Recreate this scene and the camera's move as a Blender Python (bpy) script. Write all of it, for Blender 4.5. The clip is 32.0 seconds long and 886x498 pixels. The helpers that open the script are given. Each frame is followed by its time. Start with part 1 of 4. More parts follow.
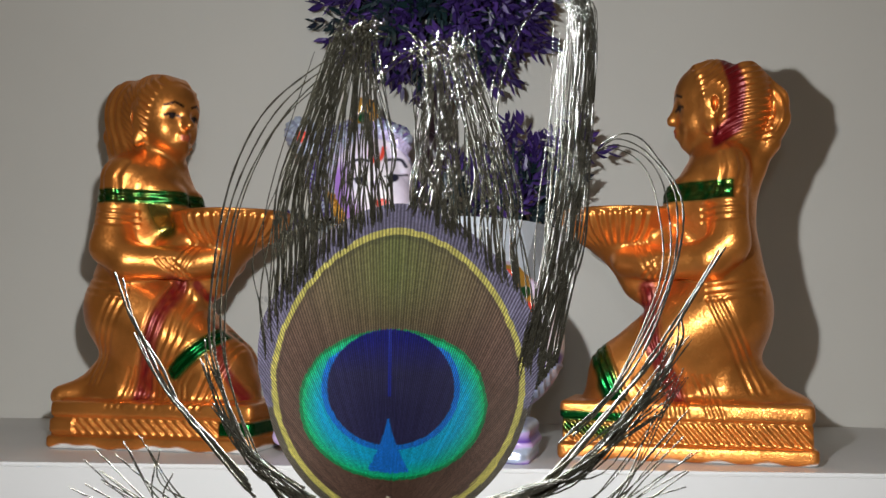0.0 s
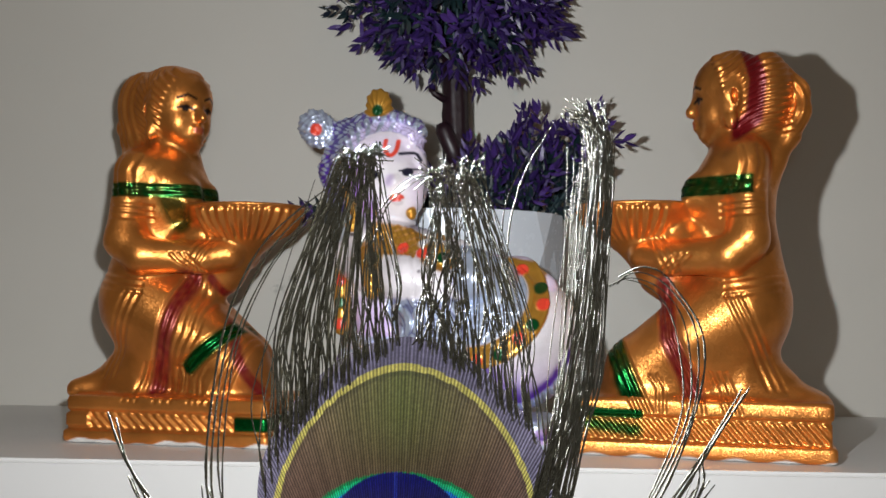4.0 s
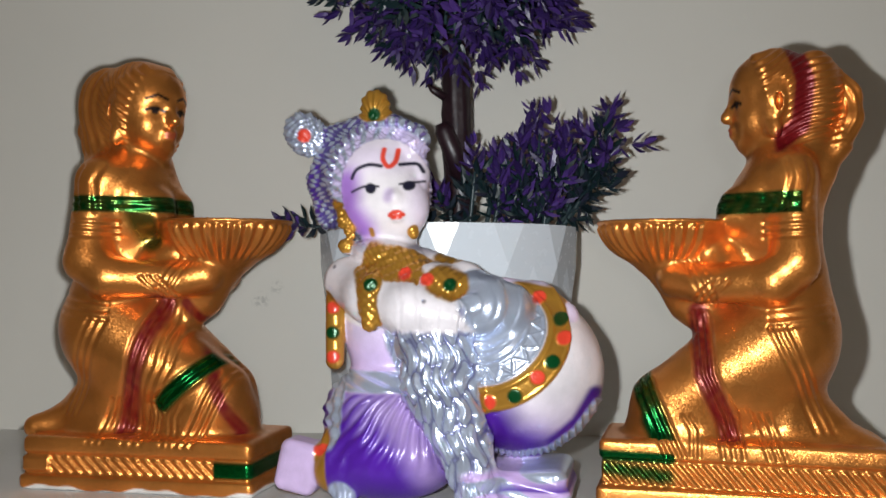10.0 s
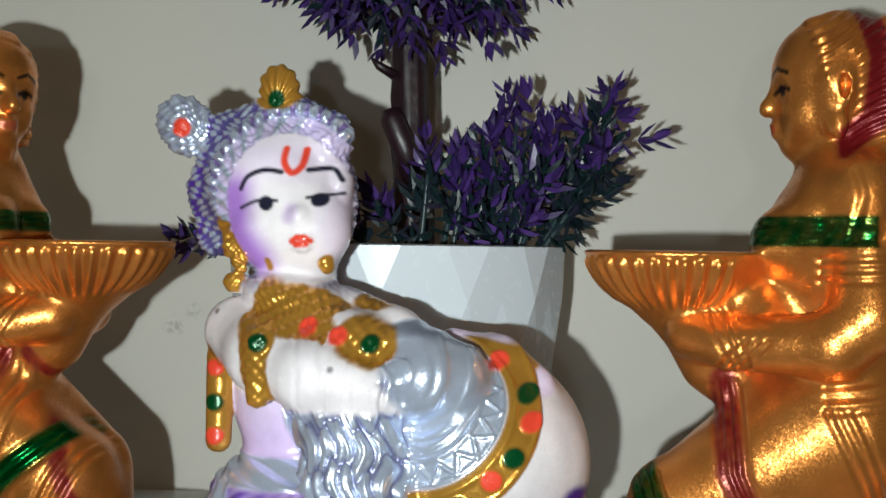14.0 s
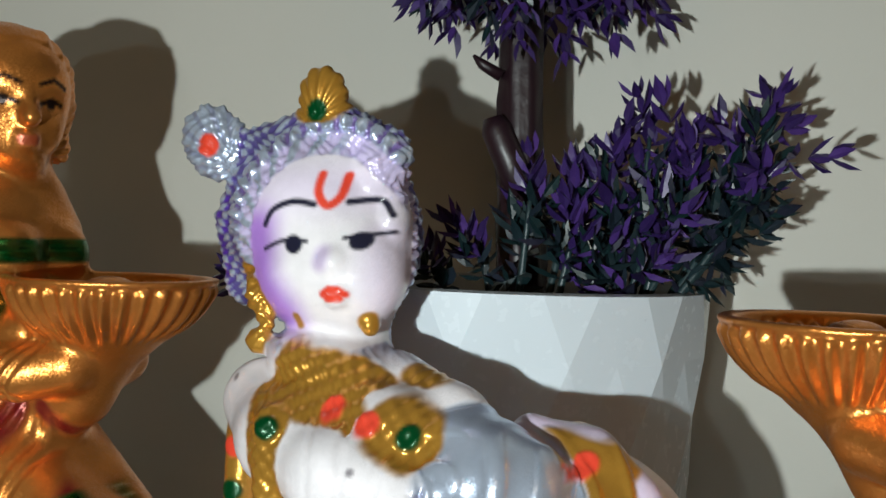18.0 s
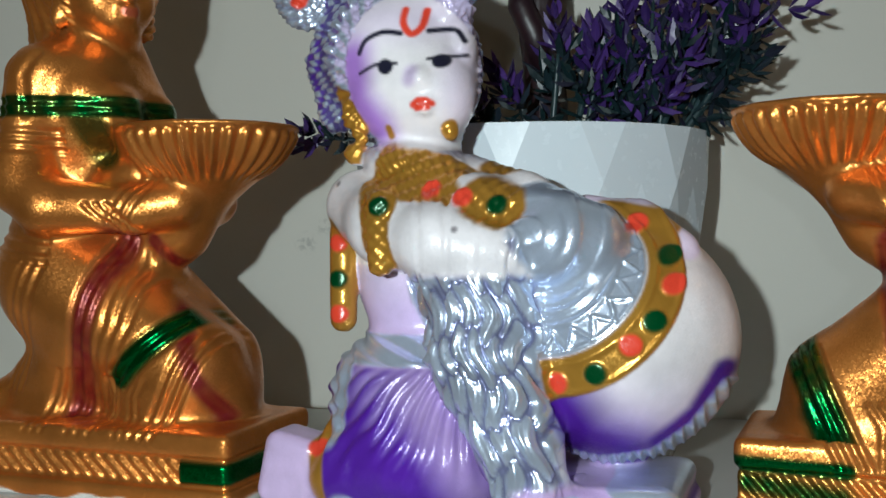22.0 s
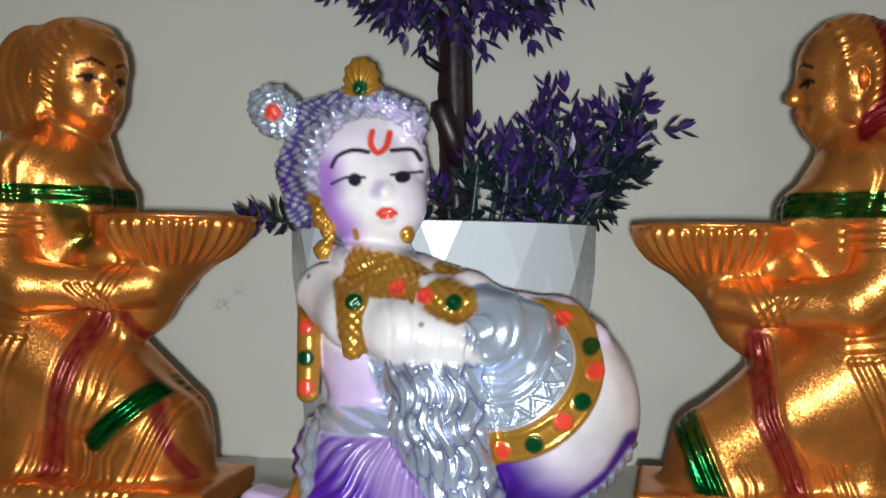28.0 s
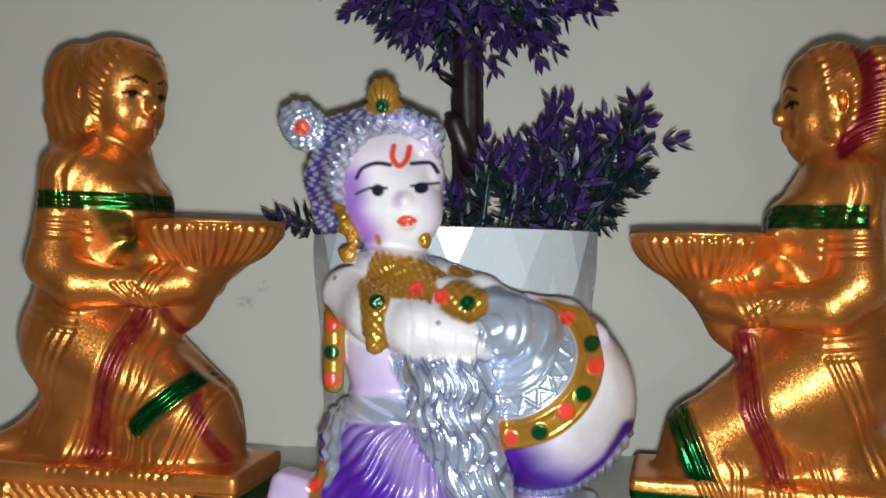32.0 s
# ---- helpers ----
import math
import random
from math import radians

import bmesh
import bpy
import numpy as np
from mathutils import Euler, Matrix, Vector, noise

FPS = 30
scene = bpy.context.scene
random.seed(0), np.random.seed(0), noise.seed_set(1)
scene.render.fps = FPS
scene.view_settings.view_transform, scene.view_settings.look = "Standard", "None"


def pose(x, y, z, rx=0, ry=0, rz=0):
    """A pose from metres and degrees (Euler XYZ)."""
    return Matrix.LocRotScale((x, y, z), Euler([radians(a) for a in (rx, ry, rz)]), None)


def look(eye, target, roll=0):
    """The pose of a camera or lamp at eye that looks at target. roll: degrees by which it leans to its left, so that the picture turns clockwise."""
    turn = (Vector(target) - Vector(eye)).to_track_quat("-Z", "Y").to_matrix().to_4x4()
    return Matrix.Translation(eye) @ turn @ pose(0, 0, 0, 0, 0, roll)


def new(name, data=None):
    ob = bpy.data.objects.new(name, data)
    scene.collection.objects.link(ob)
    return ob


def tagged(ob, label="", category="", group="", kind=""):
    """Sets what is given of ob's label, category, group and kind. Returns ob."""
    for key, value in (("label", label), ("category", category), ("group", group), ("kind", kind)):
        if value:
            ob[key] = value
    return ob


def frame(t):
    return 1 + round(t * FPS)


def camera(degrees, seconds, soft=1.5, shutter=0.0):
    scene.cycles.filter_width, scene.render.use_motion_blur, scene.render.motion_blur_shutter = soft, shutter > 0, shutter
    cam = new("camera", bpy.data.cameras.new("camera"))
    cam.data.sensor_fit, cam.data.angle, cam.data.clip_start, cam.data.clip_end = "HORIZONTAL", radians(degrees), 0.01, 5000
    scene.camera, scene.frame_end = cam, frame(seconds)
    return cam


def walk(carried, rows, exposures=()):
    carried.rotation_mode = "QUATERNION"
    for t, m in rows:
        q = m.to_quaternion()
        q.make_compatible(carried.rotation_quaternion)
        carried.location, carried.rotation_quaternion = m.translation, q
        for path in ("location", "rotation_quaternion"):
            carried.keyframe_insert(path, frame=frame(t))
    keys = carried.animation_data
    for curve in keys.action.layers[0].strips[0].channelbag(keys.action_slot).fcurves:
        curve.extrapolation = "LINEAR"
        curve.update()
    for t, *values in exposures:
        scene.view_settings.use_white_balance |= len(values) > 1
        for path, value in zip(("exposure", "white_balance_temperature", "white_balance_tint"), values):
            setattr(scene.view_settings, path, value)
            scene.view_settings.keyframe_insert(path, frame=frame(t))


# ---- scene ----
# ---- the camera and its walk ----
cam = camera(46.0, 32.0, soft=1.6)
PATH = [
    (0, 0.03578, -0.55540, 0.06669, 94.33, 0.35, 3.30),
    (0.5, 0.03549, -0.55700, 0.06748, 94.22, 0.09, 3.23),
    (1, 0.03461, -0.55900, 0.07032, 94.07, 0.09, 2.85),
    (1.5, 0.03634, -0.56000, 0.07110, 93.99, 0.00, 3.30),
    (2, 0.03790, -0.56000, 0.07405, 93.64, 0.09, 3.84),
    (2.5, 0.03706, -0.55900, 0.07455, 93.97, 0.04, 4.04),
    (3, 0.03744, -0.55800, 0.07645, 93.36, 0.36, 4.88),
    (3.5, 0.03660, -0.55500, 0.07832, 92.79, 0.41, 4.78),
    (4, 0.03618, -0.55180, 0.08027, 92.65, 0.34, 4.20),
    (4.5, 0.03528, -0.54760, 0.08197, 92.47, 0.18, 3.43),
    (6.5, 0.03436, -0.54938, 0.09166, 91.56, 0.02, 3.21),
    (7, 0.03681, -0.55002, 0.09467, 91.07, 0.07, 3.43),
    (7.5, 0.03642, -0.55402, 0.09772, 90.84, 0.03, 3.63),
    (8, 0.03742, -0.55336, 0.10014, 90.94, 0.20, 3.61),
    (8.5, 0.03811, -0.53986, 0.10325, 91.23, 0.23, 3.53),
    (9, 0.03337, -0.53327, 0.10615, 91.33, 0.20, 3.70),
    (9.5, 0.02482, -0.51751, 0.10913, 91.28, 0.19, 3.21),
    (10, 0.01714, -0.49114, 0.10702, 91.12, 0.22, 2.82),
    (10.5, 0.01718, -0.47411, 0.11284, 91.09, 0.30, 2.43),
    (11, 0.01862, -0.45215, 0.11550, 90.97, 0.38, 2.53),
    (11.5, 0.02725, -0.41418, 0.12321, 90.77, 0.37, 2.49),
    (12, 0.03086, -0.39113, 0.12557, 90.36, 0.36, 2.62),
    (12.5, 0.03173, -0.38454, 0.12875, 90.00, 0.46, 2.79),
    (13, 0.02859, -0.37384, 0.13385, 89.81, 0.54, 2.84),
    (13.5, 0.04006, -0.36251, 0.13413, 89.82, 0.75, 3.12),
    (14, 0.04079, -0.35174, 0.13166, 89.74, 0.85, 3.72),
    (14.5, 0.04114, -0.34048, 0.13103, 89.78, 1.07, 4.58),
    (16.5, 0.06926, -0.29763, 0.13231, 89.54, 1.59, 10.83),
    (17, 0.07897, -0.28392, 0.12849, 89.42, 1.57, 13.57),
    (17.5, 0.06783, -0.26381, 0.13641, 88.91, 1.66, 14.68),
    (18, 0.06534, -0.26339, 0.14878, 89.08, 2.05, 14.58),
    (18.5, 0.06971, -0.27097, 0.14069, 88.73, 1.49, 14.45),
    (19, 0.07252, -0.28935, 0.12235, 88.60, 1.19, 14.66),
    (19.5, 0.06552, -0.30190, 0.11936, 88.49, 0.94, 14.53),
    (20, 0.06763, -0.30847, 0.11146, 88.66, 0.80, 14.37),
    (20.5, 0.06562, -0.31425, 0.09949, 88.79, 0.47, 14.22),
    (21, 0.06613, -0.31457, 0.09020, 88.85, 0.27, 13.74),
    (21.5, 0.05304, -0.32343, 0.08751, 88.93, -0.30, 12.69),
    (22, 0.04307, -0.33053, 0.09365, 88.82, -0.56, 11.56),
    (22.5, 0.03727, -0.33371, 0.09486, 89.01, -0.77, 10.19),
    (23, 0.02626, -0.33808, 0.09957, 89.68, -0.77, 6.81),
    (23.5, 0.01357, -0.34426, 0.10508, 90.22, -0.79, 5.14),
    (24, 0.00178, -0.35646, 0.11316, 91.08, -0.58, 4.01),
    (24.5, -0.00059, -0.36473, 0.11720, 91.76, -0.40, 2.67),
    (26.5, 0.00088, -0.39381, 0.13545, 90.58, 0.41, 1.11),
    (27, -0.00237, -0.39937, 0.12934, 90.62, 0.45, 1.04),
    (27.5, -0.00211, -0.39832, 0.12425, 90.31, 0.61, 1.27),
    (28, 0.00184, -0.39764, 0.11933, 89.98, 0.95, 1.31),
    (28.5, 0.00324, -0.40083, 0.12160, 89.74, 0.99, 1.43),
    (29, -0.00027, -0.41164, 0.12233, 89.53, 0.97, 1.37),
    (29.5, -0.00728, -0.42244, 0.12561, 89.57, 0.97, 1.42),
    (30, -0.00932, -0.42936, 0.12553, 89.57, 1.00, 1.46),
    (30.5, -0.00785, -0.43190, 0.12571, 89.62, 1.06, 1.37),
    (31, -0.00744, -0.44010, 0.12486, 89.71, 1.15, 1.37),
    (31.5, -0.00456, -0.43944, 0.12315, 89.77, 1.27, 1.42),
    (32, -0.00219, -0.43528, 0.12269, 89.78, 1.38, 1.46),
]

# seconds, place, lens angle over the level, lean, turn to the left
walk(cam, [(t, pose(x, y, z, up, 0, turn) @ pose(0, 0, 0, 0, 0, lean)) for t, x, y, z, up, lean, turn in PATH],
     exposures=[(0, -0.05, 6420, 13), (8.5, -0.06, 6420, 13), (10, 0.05, 6420, 12), (13, 0.1, 6370, 5), (18, 0.12, 6320, 2), (20, 0.0, 6170, 1), (21, -0.08, 6020, 0), (24, -0.18, 6070, 0), (27, 0.0, 6320, 6), (32, 0.0, 6320, 6)])

# ---- world and lights ----
world = bpy.data.worlds.new("room_air")
scene.world = world
world.use_nodes = True
world.node_tree.nodes["Background"].inputs[0].default_value = (1.0, 0.9, 0.75, 1)
world.node_tree.nodes["Background"].inputs[1].default_value = 0.003


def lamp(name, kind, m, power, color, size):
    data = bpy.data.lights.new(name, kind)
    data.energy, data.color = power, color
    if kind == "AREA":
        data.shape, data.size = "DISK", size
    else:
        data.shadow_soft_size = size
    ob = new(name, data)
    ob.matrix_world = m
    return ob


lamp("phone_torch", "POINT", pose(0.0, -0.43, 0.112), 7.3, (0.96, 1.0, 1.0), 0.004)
# added fill lamp with no source in the room; brightens the feather's front
lamp("feather_fill", "POINT", pose(0.03, -0.64, 0.12), 0.75, (0.96, 1.0, 1.0), 0.004)
lamp("room_lamp", "AREA", look((0.5, -1.9, 0.9), (0, 0, 0)), 0.75, (1.0, 0.54, 0.2), 0.5)


# ---- materials ----
def material(name, color, rough=0.5, metal=0.0, grain=400.0, vary=0.15, bump=0.2, spots=30.0, coat=0.0, sub=0.0):
    """A painted or moulded surface: colour varied at two scales, with fine relief."""
    mat = bpy.data.materials.new(name)
    mat.use_nodes = True
    nt = mat.node_tree
    b = nt.nodes["Principled BSDF"]
    co = nt.nodes.new("ShaderNodeTexCoord")
    n1, n2 = nt.nodes.new("ShaderNodeTexNoise"), nt.nodes.new("ShaderNodeTexNoise")
    n1.inputs["Scale"].default_value, n2.inputs["Scale"].default_value = grain, spots
    n1.inputs["Detail"].default_value = n2.inputs["Detail"].default_value = 4
    for n in (n1, n2):
        nt.links.new(co.outputs["Object"], n.inputs["Vector"])
    mix = nt.nodes.new("ShaderNodeMix")
    mix.data_type = "RGBA"
    lo, hi = [max(0, c * (1 - vary)) for c in color], [min(1, c * (1 + vary)) for c in color]
    mix.inputs[6].default_value, mix.inputs[7].default_value = (*lo, 1), (*hi, 1)
    nt.links.new(n2.outputs[0], mix.inputs[0])
    nt.links.new(mix.outputs[2], b.inputs["Base Color"])
    r = nt.nodes.new("ShaderNodeMapRange")
    r.inputs[3].default_value, r.inputs[4].default_value = max(0.02, rough - 0.1), min(1, rough + 0.1)
    nt.links.new(n1.outputs[0], r.inputs[0])
    nt.links.new(r.outputs[0], b.inputs["Roughness"])
    b.inputs["Metallic"].default_value, b.inputs["Coat Weight"].default_value = metal, coat
    b.inputs["Subsurface Weight"].default_value = sub
    b.inputs["Subsurface Radius"].default_value, b.inputs["Subsurface Scale"].default_value = (1, 0.6, 0.6), 0.003
    if bump:
        bp = nt.nodes.new("ShaderNodeBump")
        bp.inputs["Strength"].default_value, bp.inputs["Distance"].default_value = bump, 0.0004
        nt.links.new(n1.outputs[0], bp.inputs["Height"])
        nt.links.new(bp.outputs[0], b.inputs["Normal"])
    return mat


def painted(name, rough, grain, bump, flake=0.0, coat=0.0, gloss=0.2):
    """A brush-painted cast: the attribute paint holds the pigment, its alpha how metallic the paint is; flake tilts fine grains."""
    mat = material(name, (0.5, 0.5, 0.5), rough, 0, grain, 0, bump, 60, coat)
    nt = mat.node_tree
    b = nt.nodes["Principled BSDF"]
    at = nt.nodes.new("ShaderNodeAttribute")
    at.attribute_name = "paint"
    n = nt.nodes.new("ShaderNodeTexNoise")
    n.inputs["Scale"].default_value, n.inputs["Detail"].default_value = 90, 5
    co = nt.nodes.new("ShaderNodeTexCoord")
    nt.links.new(co.outputs["Object"], n.inputs["Vector"])
    r = nt.nodes.new("ShaderNodeMapRange")
    r.inputs[1].default_value, r.inputs[2].default_value, r.inputs[3].default_value, r.inputs[4].default_value = 0.3, 0.7, 0.74, 1.12
    nt.links.new(n.outputs[0], r.inputs[0])
    mul = nt.nodes.new("ShaderNodeMix")
    mul.data_type, mul.blend_type = "RGBA", "MULTIPLY"
    mul.inputs[0].default_value = 1
    nt.links.new(at.outputs["Color"], mul.inputs[6])
    nt.links.new(r.outputs[0], mul.inputs[7])
    nt.links.new(mul.outputs[2], b.inputs["Base Color"])
    nt.links.new(at.outputs["Alpha"], b.inputs["Metallic"])
    if flake:
        v = nt.nodes.new("ShaderNodeTexVoronoi")
        v.inputs["Scale"].default_value = 4200
        nt.links.new(co.outputs["Object"], v.inputs["Vector"])
        old = b.inputs["Normal"].links[0].from_socket
        steps = [nt.nodes.new("ShaderNodeVectorMath") for _ in range(4)]
        for s, kind in zip(steps, ("SUBTRACT", "SCALE", "ADD", "NORMALIZE")):
            s.operation = kind
        steps[0].inputs[1].default_value = (0.5, 0.5, 0.5)
        steps[1].inputs["Scale"].default_value = flake
        nt.links.new(v.outputs["Color"], steps[0].inputs[0])
        nt.links.new(steps[0].outputs[0], steps[1].inputs[0])
        nt.links.new(steps[1].outputs[0], steps[2].inputs[0])
        nt.links.new(old, steps[2].inputs[1])
        nt.links.new(steps[2].outputs[0], steps[3].inputs[0])
        nt.links.new(steps[3].outputs[0], b.inputs["Normal"])
        b.inputs["Coat Roughness"].default_value = 0.22
        # the paints with most metal in them are the glossiest
        g = nt.nodes.new("ShaderNodeMapRange")
        g.inputs[1].default_value, g.inputs[2].default_value, g.inputs[3].default_value, g.inputs[4].default_value = 0.86, 0.91, rough, gloss
        nt.links.new(at.outputs["Alpha"], g.inputs[0])
        nt.links.new(g.outputs[0], b.inputs["Roughness"])
    return mat


WALL = material("wall_paint", (0.66, 0.64, 0.58), 0.6, 0, 900, 0.05, 0.12, 9)


def scuffed(base, spots):
    """The wall's paint with small grey pencil-like scuffs at the given places."""
    mat = base.copy()
    mat.name = "scuffed_wall_paint"
    nt = mat.node_tree
    b = nt.nodes["Principled BSDF"]
    src = b.inputs["Base Color"].links[0].from_socket
    co, ns = nt.nodes.new("ShaderNodeTexCoord"), nt.nodes.new("ShaderNodeTexNoise")
    ns.inputs["Scale"].default_value, ns.inputs["Detail"].default_value = 420, 6
    nt.links.new(co.outputs["Object"], ns.inputs["Vector"])
    for place, size, dark in spots:
        dist, rng_, mul, mix = (nt.nodes.new(k) for k in ("ShaderNodeVectorMath", "ShaderNodeMapRange", "ShaderNodeMath", "ShaderNodeMix"))
        dist.operation, mul.operation, mix.data_type = "DISTANCE", "MULTIPLY", "RGBA"
        dist.inputs[1].default_value = place
        nt.links.new(co.outputs["Object"], dist.inputs[0])
        rng_.inputs[1].default_value, rng_.inputs[2].default_value = size, size * 0.3
        rng_.inputs[3].default_value, rng_.inputs[4].default_value = 0.0, dark
        nt.links.new(dist.outputs["Value"], rng_.inputs[0])
        cut = nt.nodes.new("ShaderNodeMapRange")
        cut.inputs[1].default_value, cut.inputs[2].default_value = 0.46, 0.6
        nt.links.new(ns.outputs[0], cut.inputs[0])
        nt.links.new(rng_.outputs[0], mul.inputs[0])
        nt.links.new(cut.outputs[0], mul.inputs[1])
        nt.links.new(mul.outputs[0], mix.inputs[0])
        nt.links.new(src, mix.inputs[6])
        mix.inputs[7].default_value = (0.2, 0.2, 0.19, 1)
        src = mix.outputs[2]
    nt.links.new(src, b.inputs["Base Color"])
    return mat


SCUFFED = scuffed(WALL, [((-0.1363, 0.1892, 0.0863), 0.007, 0.4), ((-0.1263, 0.1892, 0.0953), 0.006, 0.32)])
SHELF = material("shelf_paint", (0.68, 0.67, 0.65), 0.45, 0, 500, 0.06, 0.08, 14)
# unseen walls and floor are toned to darken and warm the bounced light
TAN = material("tan_bounce_paint", (0.42, 0.33, 0.22), 0.6, 0, 900, 0.05, 0.12, 9)
FLOOR = material("floor_tile", (0.36, 0.29, 0.21), 0.35, 0, 60, 0.1, 0.1, 4)
GOLD = painted("gold_paint", 0.345, 4000, 0.03, 0.2, 0.1, 0.24)
GLAZE = painted("statue_paint", 0.28, 900, 0.12, 0.10, 0, 0.26)
POT = material("white_plastic", (0.66, 0.72, 0.78), 0.25, 0, 500, 0.04, 0.05, 20)
FOAM = material("dark_filler", (0.03, 0.025, 0.03), 0.9, 0, 300, 0.4, 0.8)
BARK = material("dark_purple_bark", (0.016, 0.006, 0.010), 0.42, 0, 300, 0.5, 1.0, 60)
STALK = material("dark_green_stalk", (0.02, 0.04, 0.045), 0.4, 0, 500, 0.3, 0.2)


def leafy(name, a, b_, c):
    """Plastic leaves whose colour differs from leaf to leaf."""
    mat = material(name, a, 0.38, 0, 600, 0.2, 0.1)
    nt = mat.node_tree
    g = nt.nodes.new("ShaderNodeNewGeometry")
    ramp = nt.nodes.new("ShaderNodeValToRGB")
    ramp.color_ramp.elements[0].color, ramp.color_ramp.elements[1].color = (*a, 1), (*b_, 1)
    e = ramp.color_ramp.elements.new(0.5)
    e.color = (*c, 1)
    nt.links.new(g.outputs["Random Per Island"], ramp.inputs[0])
    nt.links.new(ramp.outputs[0], nt.nodes["Principled BSDF"].inputs["Base Color"])
    return mat


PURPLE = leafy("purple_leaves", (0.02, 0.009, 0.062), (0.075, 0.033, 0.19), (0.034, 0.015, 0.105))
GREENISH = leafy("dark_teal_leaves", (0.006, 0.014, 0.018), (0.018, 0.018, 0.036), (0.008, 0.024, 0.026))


# ---- helpers for meshes ----
def part(name, bm, mat, parent=None, label="", smooth=True):
    """Links a bmesh as one mesh object under a thing."""
    me = bpy.data.meshes.new(name)
    bm.to_mesh(me)
    bm.free()
    me.materials.append(mat)
    if smooth:
        me.shade_smooth()
    ob = new(name, me)
    ob.parent = parent
    return tagged(ob, label) if label else ob


def empty(name, m, label, category, group="", kind=""):
    ob = new(name)
    ob.empty_display_size = 0.01
    ob.matrix_world = m
    return tagged(ob, label, category, group, kind)


def block(name, lo, hi, mat, label, kind="structure", category="", bevel=0.0):
    bm = bmesh.new()
    bmesh.ops.create_cube(bm, size=1)
    for v in bm.verts:
        v.co = [lo[i] + (v.co[i] + 0.5) * (hi[i] - lo[i]) for i in range(3)]
    if bevel:
        bmesh.ops.bevel(bm, geom=bm.edges[:], offset=bevel, segments=3, affect="EDGES")
    ob = part(name, bm, mat, smooth=False)
    return tagged(ob, label, category, kind=kind)


def tube(bm, pts, radii, sides=6):
    """A tapered tube along a line of points."""
    rings, side = [], None
    pts = [Vector(p) for p in pts]
    for i, p in enumerate(pts):
        d = (pts[min(i + 1, len(pts) - 1)] - pts[max(i - 1, 0)]).normalized()
        side = (d.orthogonal() if side is None else side - d * side.dot(d)).normalized()
        up = d.cross(side)
        r = radii[i] if hasattr(radii, "__len__") else radii
        rings.append([bm.verts.new(p + (side * math.cos(a) + up * math.sin(a)) * r) for a in (2 * math.pi * k / sides for k in range(sides))])
    for a, b in zip(rings, rings[1:]):
        for k in range(sides):
            bm.faces.new((a[k], a[(k + 1) % sides], b[(k + 1) % sides], b[k]))
    bm.faces.new(rings[0][::-1])
    bm.faces.new(rings[-1])


